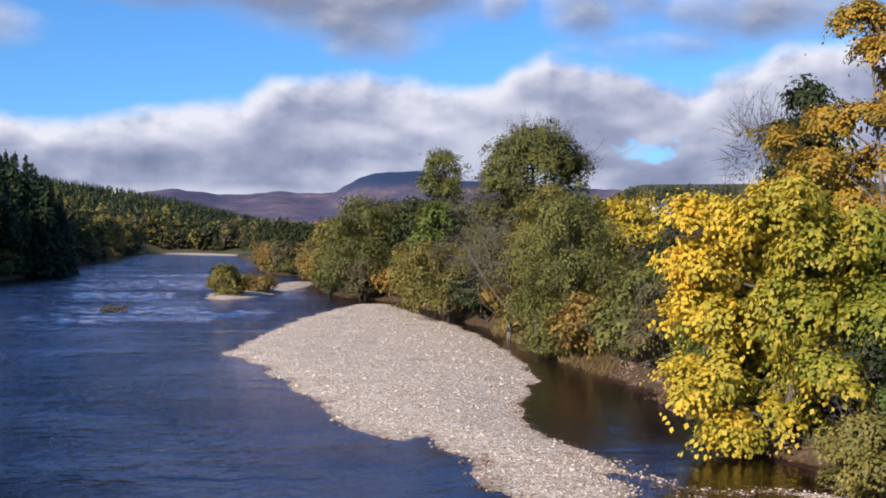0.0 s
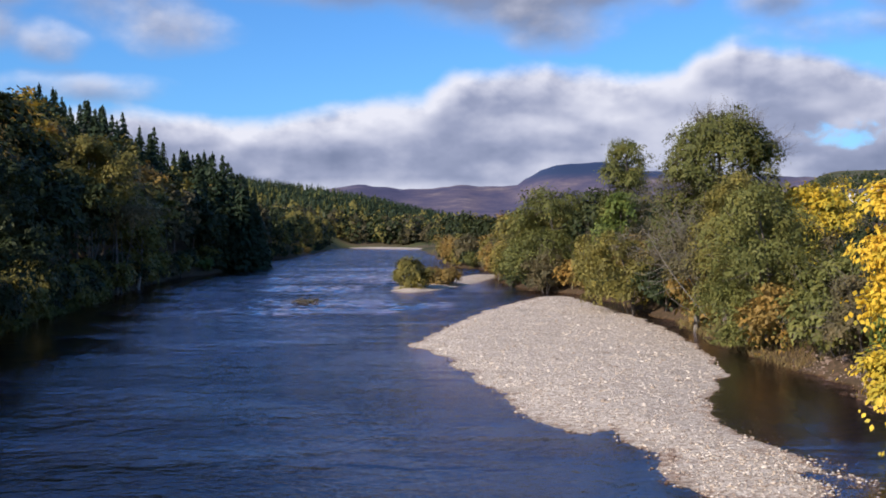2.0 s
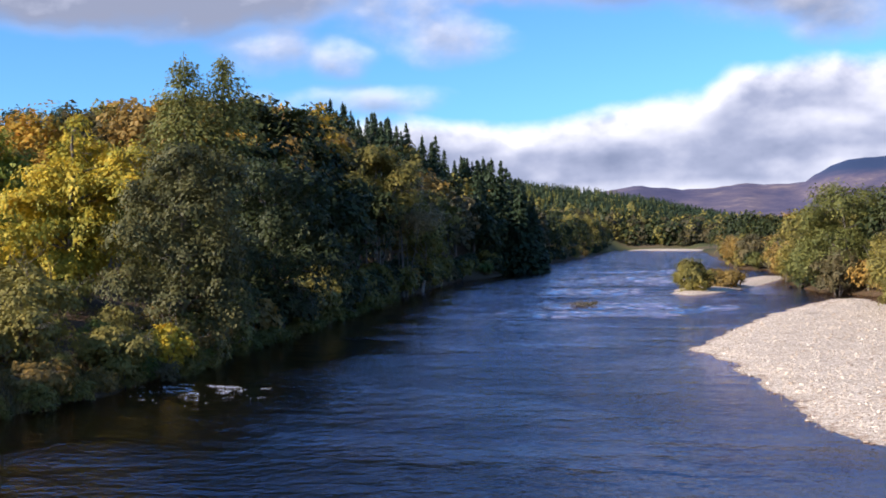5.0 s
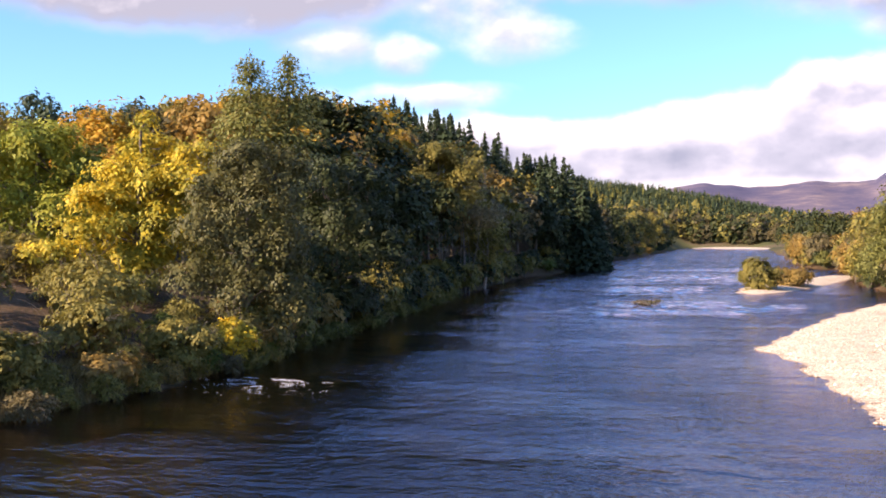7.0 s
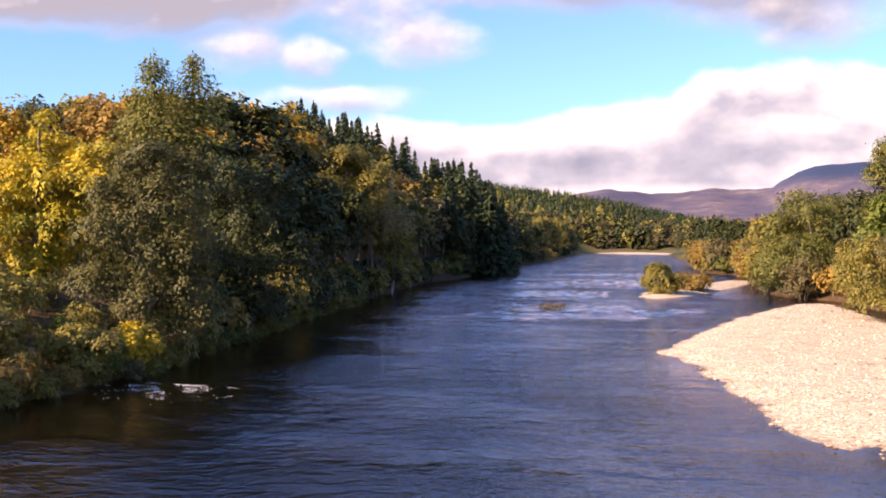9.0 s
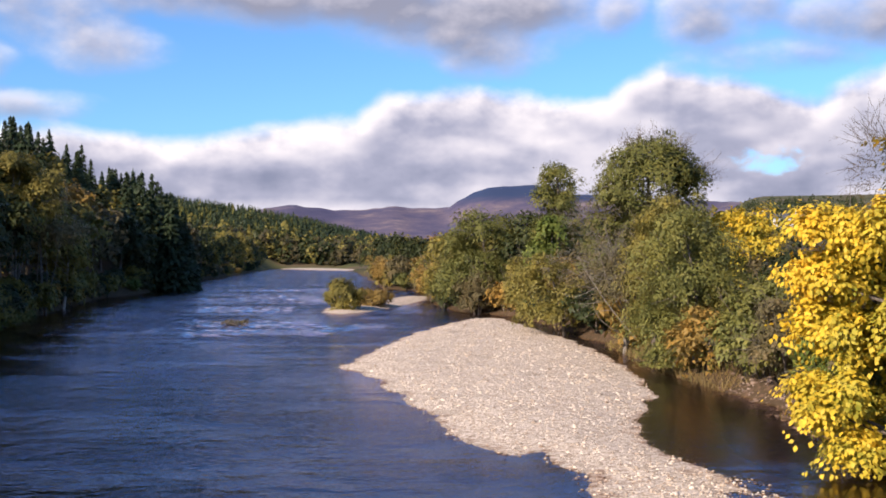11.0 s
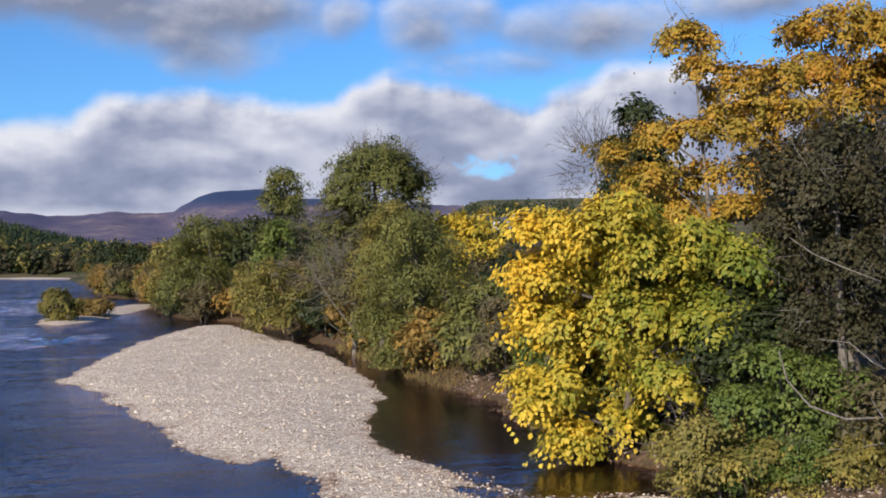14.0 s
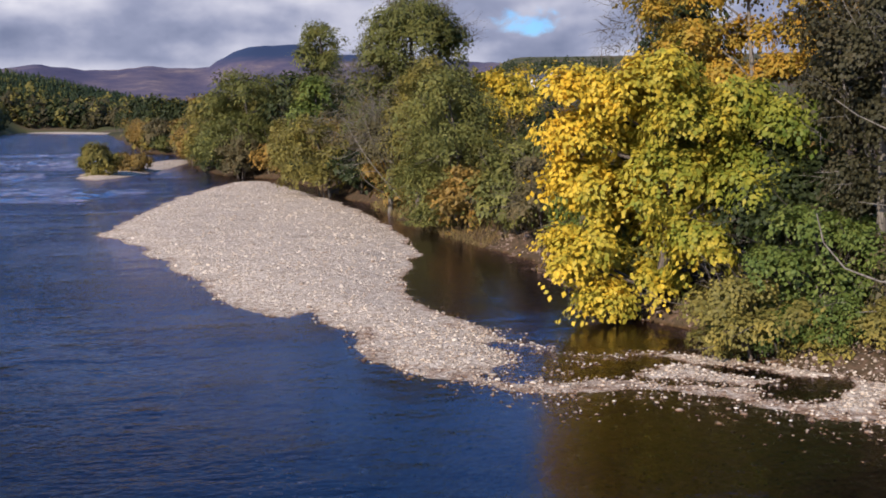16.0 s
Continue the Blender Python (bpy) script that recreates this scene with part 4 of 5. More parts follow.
shaped("alder", -10.7, 155.6, 3.9, 13.5, [(0.0, -1.1, 11.6, 4.4, 2.9), (3.6, 0.5, 10.4, 3.1, 3.4), (-2.8, 0.7, 8.3, 3.6, 3.4), (-0.4, -0.6, 5.1, 4.8, 3.9), (3.2, 0.8, 4.0, 4.0, 3.9), (-4.0, -1.1, 3.9, 3.6, 3.2)],
       "rounded green alder by the channel", n_leaf=26000, leaf=0.24, mat=LEAF["green"], clump=1.1, behind=5.0)
shaped("willow", -0.8, 135.0, 0.3, 12.5, [(0.2, -0.9, 11.1, 2.0, 1.8), (-0.5, -0.2, 9.0, 2.0, 1.7), (0.0, 0.0, 6.0, 2.4, 2.4), (0.3, 0.0, 3.0, 2.4, 2.4)],
       "fresh green willow in the bank wood", n_leaf=7000, leaf=0.28, mat=LEAF["fresh"], clump=0.8)
shaped("willow", 0.8, 112.0, -0.4, 8.0, [(-1.9, -1.0, 6.3, 2.5, 2.0), (-3.9, -0.7, 4.2, 2.7, 2.5), (0.1, -0.4, 3.4, 2.9, 2.5), (-1.9, -0.1, 2.2, 3.5, 2.0)],
       "olive-brown willow thicket on the bank", "bush", n_leaf=13000, leaf=0.2, mat=LEAF["olive"], clump=0.7, bare=60, twig=6, stems=5, behind=2.5)
shaped("ash", 8.6, 106.7, -4.6, 17.0, [(-0.3, 0.0, 18.3, 2.7, 1.4), (1.9, 0.0, 17.6, 2.3, 1.4), (4.7, -1.5, 15.6, 1.4, 1.8), (-4.4, -4.0, 10.5, 2.9, 2.9), (-2.2, -4.0, 12.0, 2.9, 2.9), (-5.5, -5.0, 7.0, 3.2, 2.7), (-2.2, -5.0, 8.2, 2.9, 2.9)],
       "thin brown ash with bare twigs round the oak", n_leaf=6500, leaf=0.15, mat=LEAF["brown"], bark=GREY_BARK, clump=0.7, full=0.6, bare=420, twig=4.5, stems=3, girth=0.5)
ash = tree("ash", 5.6, 92, broadleaf(10.0, 8.0, 2.4, 7000, 0.15, LEAF["brown"], GREY_BARK, bare=230, n_limb=14, split=True), "nearly bare ash with pale slanting limbs", turn=0)
for a, b, r_ in [((6.3, 89.8, 1.4), (1.7, 90.0, 8.1), 0.10), ((4.8, 89.9, 4.4), (3.3, 89.9, 8.8), 0.07), ((3.9, 89.9, 4.5), (1.0, 90.0, 4.3), 0.045), ((3.1, 89.9, 5.5), (0.4, 90.0, 5.0), 0.045), ((4.4, 89.9, 3.6), (1.8, 90.0, 2.9), 0.04)]:
    bough = new("limb", wood_mesh("limb", [(bent(np.subtract(a, ash.location), np.subtract(b, ash.location), 0.14, 7), np.linspace(r_, r_ * 0.3, 7) * 0.7, 6)], GREY_BARK))
    bough.parent = ash
for bx, by, bh, bw, leafy, txt in [(-0.2, 131, 8.0, 7, "russet", "reddish willow bush"), (3.8, 117, 9.0, 7.5, "brown", "brown half-bare willow bush"), (-5.0, 147, 8, 8, "olive", "olive willow bush"),
                                   (5.4, 101, 7, 6.5, "olive", "olive willow bush"), (8.0, 85, 5.5, 5.5, "green", "green alder bush"), (-15.5, 163, 9, 9, "green", "dark green alder bush"),
                                   (-19, 176, 8, 9, "olive", "olive willow bush"), (9.6, 79, 4, 5, "brown", "brown willow bush"), (-12, 152, 7, 7, "brown", "brown willow bush"),
                                   (2.6, 123, 5, 6, "brown", "brown willow bush"), (-3, 138, 6, 6, "olive", "olive willow bush"), (6.4, 95, 5, 6, "russet", "reddish willow bush"), (11.2, 66, 3.4, 4.6, "green", "green alder bush")]:
    tree("willow", bx + 1, by, broadleaf(bh, bw, 0.1, 7000, 0.22, LEAF[leafy], stems=4, bare=30, split=True), txt + " crowding the bank", "bush", group="bushes along the bank")
shaped("willow", -31.3, 159, 11.1, 5.0, [(0.0, 0.0, 2.6, 2.1, 2.1), (-1.5, 0.2, 1.6, 1.6, 1.6), (1.6, 0.6, 1.8, 1.7, 1.6), (0.4, -0.8, 0.9, 1.8, 1.3), (-0.8, 0.6, 3.5, 1.5, 1.3)],
       "rounded olive willow bush on the gravel islet", "bush", n_leaf=8000, leaf=0.26, mat=LEAF["olive"], clump=0.75, bare=10, twig=4, stems=4, girth=0.6)
tree("willow", -29.6, 171, broadleaf(3.8, 8.0, 0.1, 5000, 0.28, LEAF["russet"], stems=4, bare=24, split=True), "low reddish willow scrub on the gravel islet", "bush")

BUSHES = {i: broadleaf(7.5, 8.5, 0.1, 3600, 0.34, LEAF[i], stems=3, n_limb=3, bare=14, split=True) for i in ("olive", "green", "brown", "russet")}
for k in range(30):
    by = 172 + 5.6 * k
    leafy = ("olive", "green", "brown", "olive", "russet")[k % 5]
    tree("willow", np.interp(by, RIGHT_Y, RIGHT_X) + rng.uniform(0.5, 3.5), by, BUSHES[leafy], leafy + " willow bush on the low bank upstream", "bush", scale=rng.uniform(0.65, 1.15), group="bushes along the bank")

# shapes for the woods
KINDS, THIN, FINE = {}, {}, {}
for tint, leafy in (("green", "deep"), ("olive", "olive"), ("yellow", "gold"), ("russet", "russet"), ("brown", "brown")):
    KINDS[tint] = [broadleaf(15, 10.5 + k, 0.6, 2700, 0.46, LEAF[leafy], n_limb=0, corners=3) for k in range(2)]
    FINE[tint] = [broadleaf(15, 10.5 + k, 0.6, 4600, 0.36, LEAF[leafy], n_limb=0, corners=3) for k in range(2)]
    THIN[tint] = [broadleaf(15, 10.5 + k, 0.6, 1100, 0.72, LEAF[leafy], n_limb=0, corners=3) for k in range(2)]
SPRUCES = [conifer(20, 9.0, 30, 44, LEAF["spruce"], leaf=0.80, taper=0.8) for k in range(3)]
LARCHES = [conifer(22, 17.0, 15, 520, LEAF["larch"], leaf=0.40, ragged=0.28, droop=0.16, taper=0.60) for k in range(2)]
PINES = [boughed(13, [(0, 0, 11.4, 2.4, 1.5), (1.6, 0.5, 9.6, 2.2, 1.3), (-1.7, -0.6, 9.0, 2.4, 1.3), (0.4, -1.5, 7.4, 2.4, 1.4), (-0.6, 1.4, 6.4, 2.6, 1.5), (1.2 * k, 0.4, 4.4, 2.8, 1.6)], 2600, 0.40, LEAF["spruce"], clump=0.8, up=0.9) for k in (-1, 1)]
NAMES = {"green": "alder", "olive": "ash", "yellow": "maple", "russet": "beech", "brown": "birch"}
SAY = {"green": "green broadleaf tree in the riverside wood", "olive": "olive-green broadleaf tree in the riverside wood", "yellow": "golden autumn tree in the riverside wood",
       "russet": "russet autumn tree in the riverside wood", "brown": "dull brown half-bare tree in the riverside wood"}

# left bank, near trees
shaped("sycamore", -57.8, 62.3, 42.9, 17.0, [
    (0.7, -1.2, 17.0, 1.2, 1.1), (0.9, 0.7, 15.2, 2.5, 1.4), (4.6, -0.5, 14.6, 2.5, 1.2), (-0.1, -0.5, 13.3, 3.0, 1.4), (3.3, -2.0, 12.5, 3.4, 1.4), (-1.8, -0.8, 11.4, 3.0, 1.2), (1.9, -0.4, 10.1, 3.6, 1.4),
    (-3.2, -1.9, 9.3, 2.5, 0.8), (-5.4, -0.3, 7.7, 3.3, 0.8), (0.4, -0.2, 7.2, 3.0, 1.2), (-7.3, -1.8, 7.4, 1.6, 0.6), (-6.4, -0.2, 5.4, 2.1, 0.8), (-0.2, -0.7, 6.2, 2.3, 0.9), (2.9, -0.1, 8.7, 2.7, 1.1)],
    "large sycamore in golden yellow leaf, its boughs in tiers", n_leaf=46000, leaf=0.22, mat=LEAF["yellow"], clump=0.85, droop=0.5, up=0.9, behind=3.5, full=0.8)
shaped("alder", -46.3, 60.3, 37.5, 14.0, [
    (0.1, -1.3, 13.4, 2.5, 1.6), (2.7, -0.7, 12.8, 2.4, 1.8), (-2.0, -0.3, 11.4, 2.1, 1.8), (1.2, -1.1, 10.9, 3.4, 2.2), (-1.7, -1.0, 8.6, 3.0, 2.2), (1.9, -1.1, 7.8, 3.0, 2.2), (-3.2, -1.0, 5.5, 2.2, 1.8), (0.2, -0.3, 4.7, 3.4, 2.2), (3.5, -1.2, 3.5, 1.3, 1.0), (-0.4, -0.9, 2.2, 3.0, 1.6), (3.0, 0.2, 5.8, 2.0, 1.8)],
    "dark green alder leaning over the river", n_leaf=44000, leaf=0.18, mat=LEAF["alder"], full=0.8, clump=0.8, droop=0.6, behind=3.5, bare=14)
shaped("alder", -51.9, 82.0, 32.3, 14.5, [(-1.9, -1.9, 13.1, 3.1, 2.4), (1.3, -0.4, 12.3, 2.5, 2.4), (0.0, 0.1, 9.6, 4.3, 2.8), (-2.0, -1.1, 6.6, 4.0, 2.8), (2.0, -1.4, 6.1, 3.8, 3.0), (0.0, 0.3, 3.1, 3.5, 2.3)],
       "dark green alder on the shaded bank", n_leaf=22000, leaf=0.24, mat=LEAF["deep"], clump=0.9, behind=3.0, bare=10)
shaped("lime", -71.7, 65.4, 47.6, 16.5, [(0.5, -1.0, 15.6, 3.8, 2.6), (3.2, 0.0, 14.0, 3.2, 2.6), (-1.2, 0.1, 12.6, 3.3, 3.0), (1.8, -1.9, 10.7, 4.0, 2.9), (-0.9, -1.8, 8.4, 3.2, 3.0), (-4.6, -0.1, 13.9, 5.0, 3.9), (-4.3, 0.7, 9.3, 5.0, 3.9)],
       "fresh green lime tree on the brae", n_leaf=26000, leaf=0.26, mat=LEAF["lime"], clump=1.0, behind=3.0)
tree("larch", -72.3, 95.7, LARCHES[0], "tall yellow-green larch above the wood", scale=(28.9 - height(-72.3, 95.7)) / 22)
tree("larch", -70.2, 99.8, LARCHES[1], "tall yellow-green larch above the wood", scale=(29.1 - height(-70.2, 99.8)) / 22)
shaped("birch", -68.8, 133.3, 27.3, 21.0, [(-0.3, -1.3, 18.5, 3.7, 2.9), (-2.6, -1.5, 15.8, 3.3, 2.5), (2.8, -0.8, 16.5, 3.5, 2.8), (1.2, 0.0, 13.4, 4.8, 2.5), (-3.4, -1.7, 13.1, 2.3, 1.7)],
       "tall yellowing birch at the water's edge", n_leaf=13000, leaf=0.30, mat=LEAF["olive"], bark=GREY_BARK, clump=1.1, stems=5, bare=20, twig=8, girth=0.5)
shaped("birch", -71.0, 145.0, 25.1, 14.0, [(3.3, -1.1, 11.3, 3.4, 1.9), (-0.3, -1.1, 13.6, 3.2, 1.9), (0.4, 0.3, 10.4, 3.5, 2.4)],
       "pale half-bare birch at the water's edge", n_leaf=4200, leaf=0.30, mat=LEAF["straw"], bark=GREY_BARK, clump=1.0, stems=5, bare=60, twig=6, girth=0.55)
for px_, py_ in [(-125, 98), (-121, 103), (-118, 99), (-116, 106), (-111, 104), (-108, 110), (-113, 112), (-103, 109), (-128, 104), (-106, 115), (-132, 99), (-122, 110)]:
    tree("pine", px_, py_, PINES[rng.integers(2)], "dark blue-green pine on the skyline", scale=(27.5 + rng.normal() * 1.2 - height(px_, py_)) / 13, spread=0.8, group="pines on the skyline")
for px_, py_, tall, tint in [(-96.4, 114.9, 28.7, "russet"), (-101, 112, 27.0, "brown"), (-90, 121, 27.6, "russet"), (-82.6, 125.2, 28.9, "green"), (-78, 126, 27.5, "green"), (-85.1, 141.3, 28.9, "yellow"), (-88, 128, 28.0, "olive"), (-80, 116, 23.0, "yellow"), (-76, 120, 22.5, "russet")]:
    tree(NAMES[tint], px_, py_, KINDS[tint][0], SAY[tint].replace("in the riverside wood", "near the top of the brae"), scale=(tall - height(px_, py_)) / 14.6, group="trees on the brae")
tree("birch", -75.0, 160, broadleaf(13.5, 7.5, 1.5, 5000, 0.33, LEAF["olive"], PALE_BARK, bare=30, split=True), "pale half-bare birch at the water's edge")
for bx, by, bh, bw, leafy, txt in [(-43, 50, 3.6, 5.0, "olive", "grey-green willow bush"), (-44.5, 44, 3.6, 5.5, "olive", "yellow-green willow bush"), (-43.5, 37, 3.0, 5, "olive", "olive willow bush"),
                                   (-43.4, 55, 3.4, 3.4, "yellow", "small bright yellow maple bush"), (-45.5, 60, 3.2, 4, "russet", "reddish bramble bush"), (-48, 36, 3.6, 5.5, "olive", "yellow-green willow bush"),
                                   (-42.3, 43, 2.0, 4, "russet", "brown bramble bush")]:
    tree("willow", bx, by, broadleaf(bh, bw, 0.1, 7000, 0.16, LEAF[leafy], stems=4, bare=16, split=True), txt + " on the near bank", "bush", group="bushes along the bank")


def wood(n, pick, where, group, size=(0.85, 1.25)):
    """Trees strewn over a stretch of the plan, no two too close."""
    kept = []
    tries = 0
    while len(kept) < n and tries < n * 60:
        tries += 1
        x, y, gap = where()
        if any((x - u) ** 2 + (y - v) ** 2 < gap * gap for u, v in kept):
            continue
        kept.append((x, y))
        pick(x, y, rng.uniform(*size))
    return kept


def by_distance(x, y):
    r = math.hypot(x, y)
    return FINE if r < 118 else KINDS if r < 165 else THIN


def brae_tree(x, y, s):
    dl = np.interp(y, LEFT_Y, LEFT_X) - x
    a, r = math.degrees(math.atan2(-x, y)), math.hypot(x, y)
    if a > 31 and r < 112:
        return
    s = s * (0.82 if a > 34 and r > 135 else 1.0)
    if a < 30.5 and (dl > 22 or (dl > 15 and y > 190)) and rng.random() < 0.92:
        tree("spruce", x, y, SPRUCES[rng.integers(3)], "dark green spruce on the wooded brae", scale=s * 0.92, group="spruces on the brae")
    else:
        tint = rng.choice(["green", "olive", "yellow", "russet", "brown"], p=[0.22, 0.28, 0.17, 0.25, 0.08])
        if a < 30 and tint == "yellow":
            tint = "brown"
        if a > 30 and dl > 16 and tint == "green":
            tint = "olive"
        # low trees by the water take the darkest leaf: the bank's shade as colour
        elif a < 33 and dl < 13 and y < 130:
            tint = "green"
        tree(NAMES[tint], x, y, by_distance(x, y)[tint][rng.integers(2)], SAY[tint], scale=s * (0.9 if a > 38 else 1.0), group="trees on the brae")


def on_brae():
    y = rng.uniform(66, 350)
    return np.interp(y, LEFT_Y, LEFT_X) - 3 - 62 * rng.random() ** 1.15, y, 4.6


wood(290, brae_tree, on_brae, "brae")


# the headland: dark spruces down to the water where the bank turns away
for k in range(20):
    a = 18.9 + 5.2 * (k + rng.uniform(0, 0.8)) / 26
    r = 276 + rng.uniform(-12, 14)
    hx, hy = -math.sin(radians(a)) * r, math.cos(radians(a)) * r
    top = 8 + r * math.tan(radians(float(np.interp(a, [18.7, 19.4, 20.5, 22.0, 24.0], [0.9, 2.3, 3.4, 4.2, 5.2])))) + rng.normal() * 1.2
    if top - height(hx, hy) > 4:
        tree("spruce", hx, hy, SPRUCES[rng.integers(3)], "dark green spruce on the headland above the bend", scale=(top - height(hx, hy)) / 20, group="spruces on the brae")


def near_brae():
    y = rng.uniform(82, 118)
    return np.interp(y, LEFT_Y, LEFT_X) - rng.uniform(20, 75), y, 6.0


wood(40, brae_tree, near_brae, "brae", (0.7, 0.95))


def right_tree(x, y, s):
    tint = rng.choice(["green", "olive", "yellow", "russet", "brown"], p=[0.50, 0.26, 0.03, 0.04, 0.17])
    tree(NAMES[tint], x, y, by_distance(x, y)[tint][rng.integers(2)], SAY[tint], scale=s * 0.8, group="trees behind the bank")


def behind_bank():
    y = rng.uniform(150, 420)
    return np.interp(y, RIGHT_Y, RIGHT_X) + 2 + rng.uniform(0, 40), y, 5.5


wood(80, right_tree, behind_bank, "bank")


def close_behind():
    y = rng.uniform(60, 150)
    return np.interp(y, RIGHT_Y, RIGHT_X) + 12 + rng.uniform(0, 28), y, 6.0


wood(16, lambda x, y, s: right_tree(x, y, s * 0.6), close_behind, "bank")


def up_left():
    y = rng.uniform(335, 660)
    return np.interp(y, LEFT_Y, LEFT_X) - 2 - 42 * rng.random() ** 1.5, y, 6.0


wood(110, right_tree, up_left, "bank", (1.0, 1.5))


def up_right():
    y = rng.uniform(330, 660)
    return np.interp(y, RIGHT_Y, RIGHT_X) + rng.uniform(3, 50), y, 7.5


wood(60, right_tree, up_right, "bank", (0.8, 1.2))

# far woods, too many to count
def far_woods(name, n, where, tall, mat, label, pointed):
    cs, ns, al, sz = [], [], [], []
    for k in range(n):
        x, y = where()
        z, h = height(x, y), tall * rng.uniform(0.7, 1.2)
        m = 46
        t = rng.random(m)
        wide = h * (0.18 * (1 - t) if pointed else 0.30 * np.sqrt(np.clip(1 - (2 * t - 0.9) ** 2, 0.02, 1)))
        a = rng.uniform(0, 6.28, m)
        cs.append(np.stack([x + np.cos(a) * wide, y + np.sin(a) * wide, z + h * (0.06 + 0.94 * t)], 1))
        ns.append(np.stack([np.cos(a), np.sin(a), np.full(m, 0.7)], 1) + rng.normal(size=(m, 3)) * 0.35)
        al.append(np.stack([np.cos(a) * 0.5, np.sin(a) * 0.5, np.full(m, -0.8)], 1) if pointed else unit(m))
        sz.append(tall * (0.05 + 0.14 * (1 - t)) if pointed else np.full(m, tall * 0.13))
    ob = new(name, leaves_mesh(name, np.concatenate(cs), np.concatenate(ns), np.concatenate(sz), mat, 1.7, np.concatenate(al), 3))
    return tagged(ob, label, "woodland", kind="stuff")


def polar(a0, a1, r0, r1):
    def pick():
        a, r = math.radians(rng.uniform(a0, a1)), rng.uniform(r0, r1)
        return -math.sin(a) * r, math.cos(a) * r
    return pick


far_woods("far_spruce_wood", 2600, polar(7, 25, 800, 1040), 11, LEAF["spruce"], "dense dark conifer wood on the far ridge", True)
far_woods("far_larch_wood", 260, polar(12, 24, 770, 960), 11, LEAF["larch"], "olive larches among the conifers on the far ridge", True)
far_woods("far_birch_wood", 200, polar(8, 22, 745, 790), 13, LEAF["dull"], "brown bare-looking birch wood beyond the bend of the river", False)
far_woods("far_green_wood", 200, polar(8, 22, 750, 800), 13, LEAF["deep"], "green birch wood beyond the bend of the river", False)
far_woods("far_olive_wood", 90, polar(7, 22, 750, 820), 14, LEAF["olive"], "olive-green wood beyond the bend of the river", False)

far_woods("hill_wood", 260, polar(-15, -5, 480, 1500), 10, LEAF["deep"], "dark woods and hedges on the far pasture hill", False)

# ---- scrub that hides the foot of both banks ----
# green scrub takes the deep leaf, shade at the bank's foot put into colour
SCRUB = {leafy: [broadleaf(4.0, 5.0, 0.05, 900, 0.36, LEAF["deep" if leafy == "green" else leafy], n_limb=0, corners=3) for k in range(2)] for leafy in ("green", "olive", "brown", "russet", "fresh")}
SCRUB_SAY = {"fresh": "pale green scrub at the water's edge", "green": "dark green scrub at the water's edge", "olive": "olive-green scrub at the water's edge", "brown": "brown twiggy scrub at the water's edge", "russet": "reddish-brown scrub at the water's edge"}

NEAR_SCRUB = {leafy: broadleaf(4.0, 5.2, 0.0, 2600, 0.19, LEAF[leafy], n_limb=0, bare=8, corners=3, split=True) for leafy in ("green", "olive", "brown", "russet", "fresh")}


def scrub_line(ys_, xs_, y0, y1, step, outward, depth):
    y = y0
    while y < y1:
        x = np.interp(y, ys_, xs_) + outward * rng.uniform(0.8, depth)
        leafy = rng.choice(["green", "olive", "brown", "russet", "fresh"], p=[0.50, 0.24, 0.12, 0.11, 0.03] if y > 58 else [0.08, 0.54, 0.14, 0.12, 0.12])
        tree("scrub", x, y, SCRUB[leafy][rng.integers(2)] if math.hypot(x, y) > 85 else NEAR_SCRUB[leafy], SCRUB_SAY[leafy], "bush", scale=rng.uniform(0.7, 1.35), group="scrub along the bank", sink=0.25)
        y += step * rng.uniform(0.6, 1.3) * (1 + max(0, y - 150) / 250)


scrub_line(LEFT_Y, LEFT_X, 60, 330, 2.4, -1, 3.0)
scrub_line(LEFT_Y, LEFT_X, 330, 620, 3.4, -1, 3.5)
scrub_line(LEFT_Y, LEFT_X, 26, 66, 3.0, -1, 14.0)
for k in range(34):
    by = 36 + 2.9 * k
    leafy = rng.choice(["olive", "brown", "olive", "russet"]) if by < 56 else rng.choice(["green", "green", "olive"])
    tree("scrub", np.interp(by, LEFT_Y, LEFT_X) + rng.uniform(-0.6, 0.5), by, NEAR_SCRUB[leafy], SCRUB_SAY[leafy], "bush", scale=rng.uniform(0.4, 0.62), group="scrub along the bank", sink=0.35)
for k in range(16):
    bx, by = rng.uniform(-72, -52), rng.uniform(44, 60)
    leafy = rng.choice(["olive", "brown", "olive", "fresh"])
    tree("scrub", bx, by, NEAR_SCRUB[leafy], SCRUB_SAY[leafy].replace("at the water's edge", "on the grassy brae"), "bush", scale=rng.uniform(0.6, 0.95), group="scrub along the bank", sink=0.2)
scrub_line(RIGHT_Y, RIGHT_X, 68, 340, 4.2, 1, 3.5)

for bx, by in [(14.0, 49), (15.5, 53), (14.2, 57), (20, 44), (24, 34), (21.5, 31.5), (26, 31), (23, 47), (16.8, 46), (29, 37), (13.4, 45.5), (19.5, 33)]:
    leafy = rng.choice(["green", "olive", "brown", "russet", "fresh"])
    tree("scrub", bx, by, NEAR_SCRUB[leafy], SCRUB_SAY[leafy].replace("at the water's edge", "under the bank trees"), "bush", scale=rng.uniform(0.7, 1.1), group="scrub along the bank", sink=0.2)
for bx, by in [(16.4, 33.4), (17.6, 32.4), (20.4, 35.2), (15.0, 34.0), (22.2, 33.2), (18.6, 33.6), (13.2, 35.0)]:
    leafy = rng.choice(["olive", "fresh"])
    tree("scrub", bx, by, NEAR_SCRUB[leafy], SCRUB_SAY[leafy].replace("at the water's edge", "hanging over the stones"), "bush", scale=rng.uniform(0.38, 0.55), group="scrub along the bank", sink=0.25)
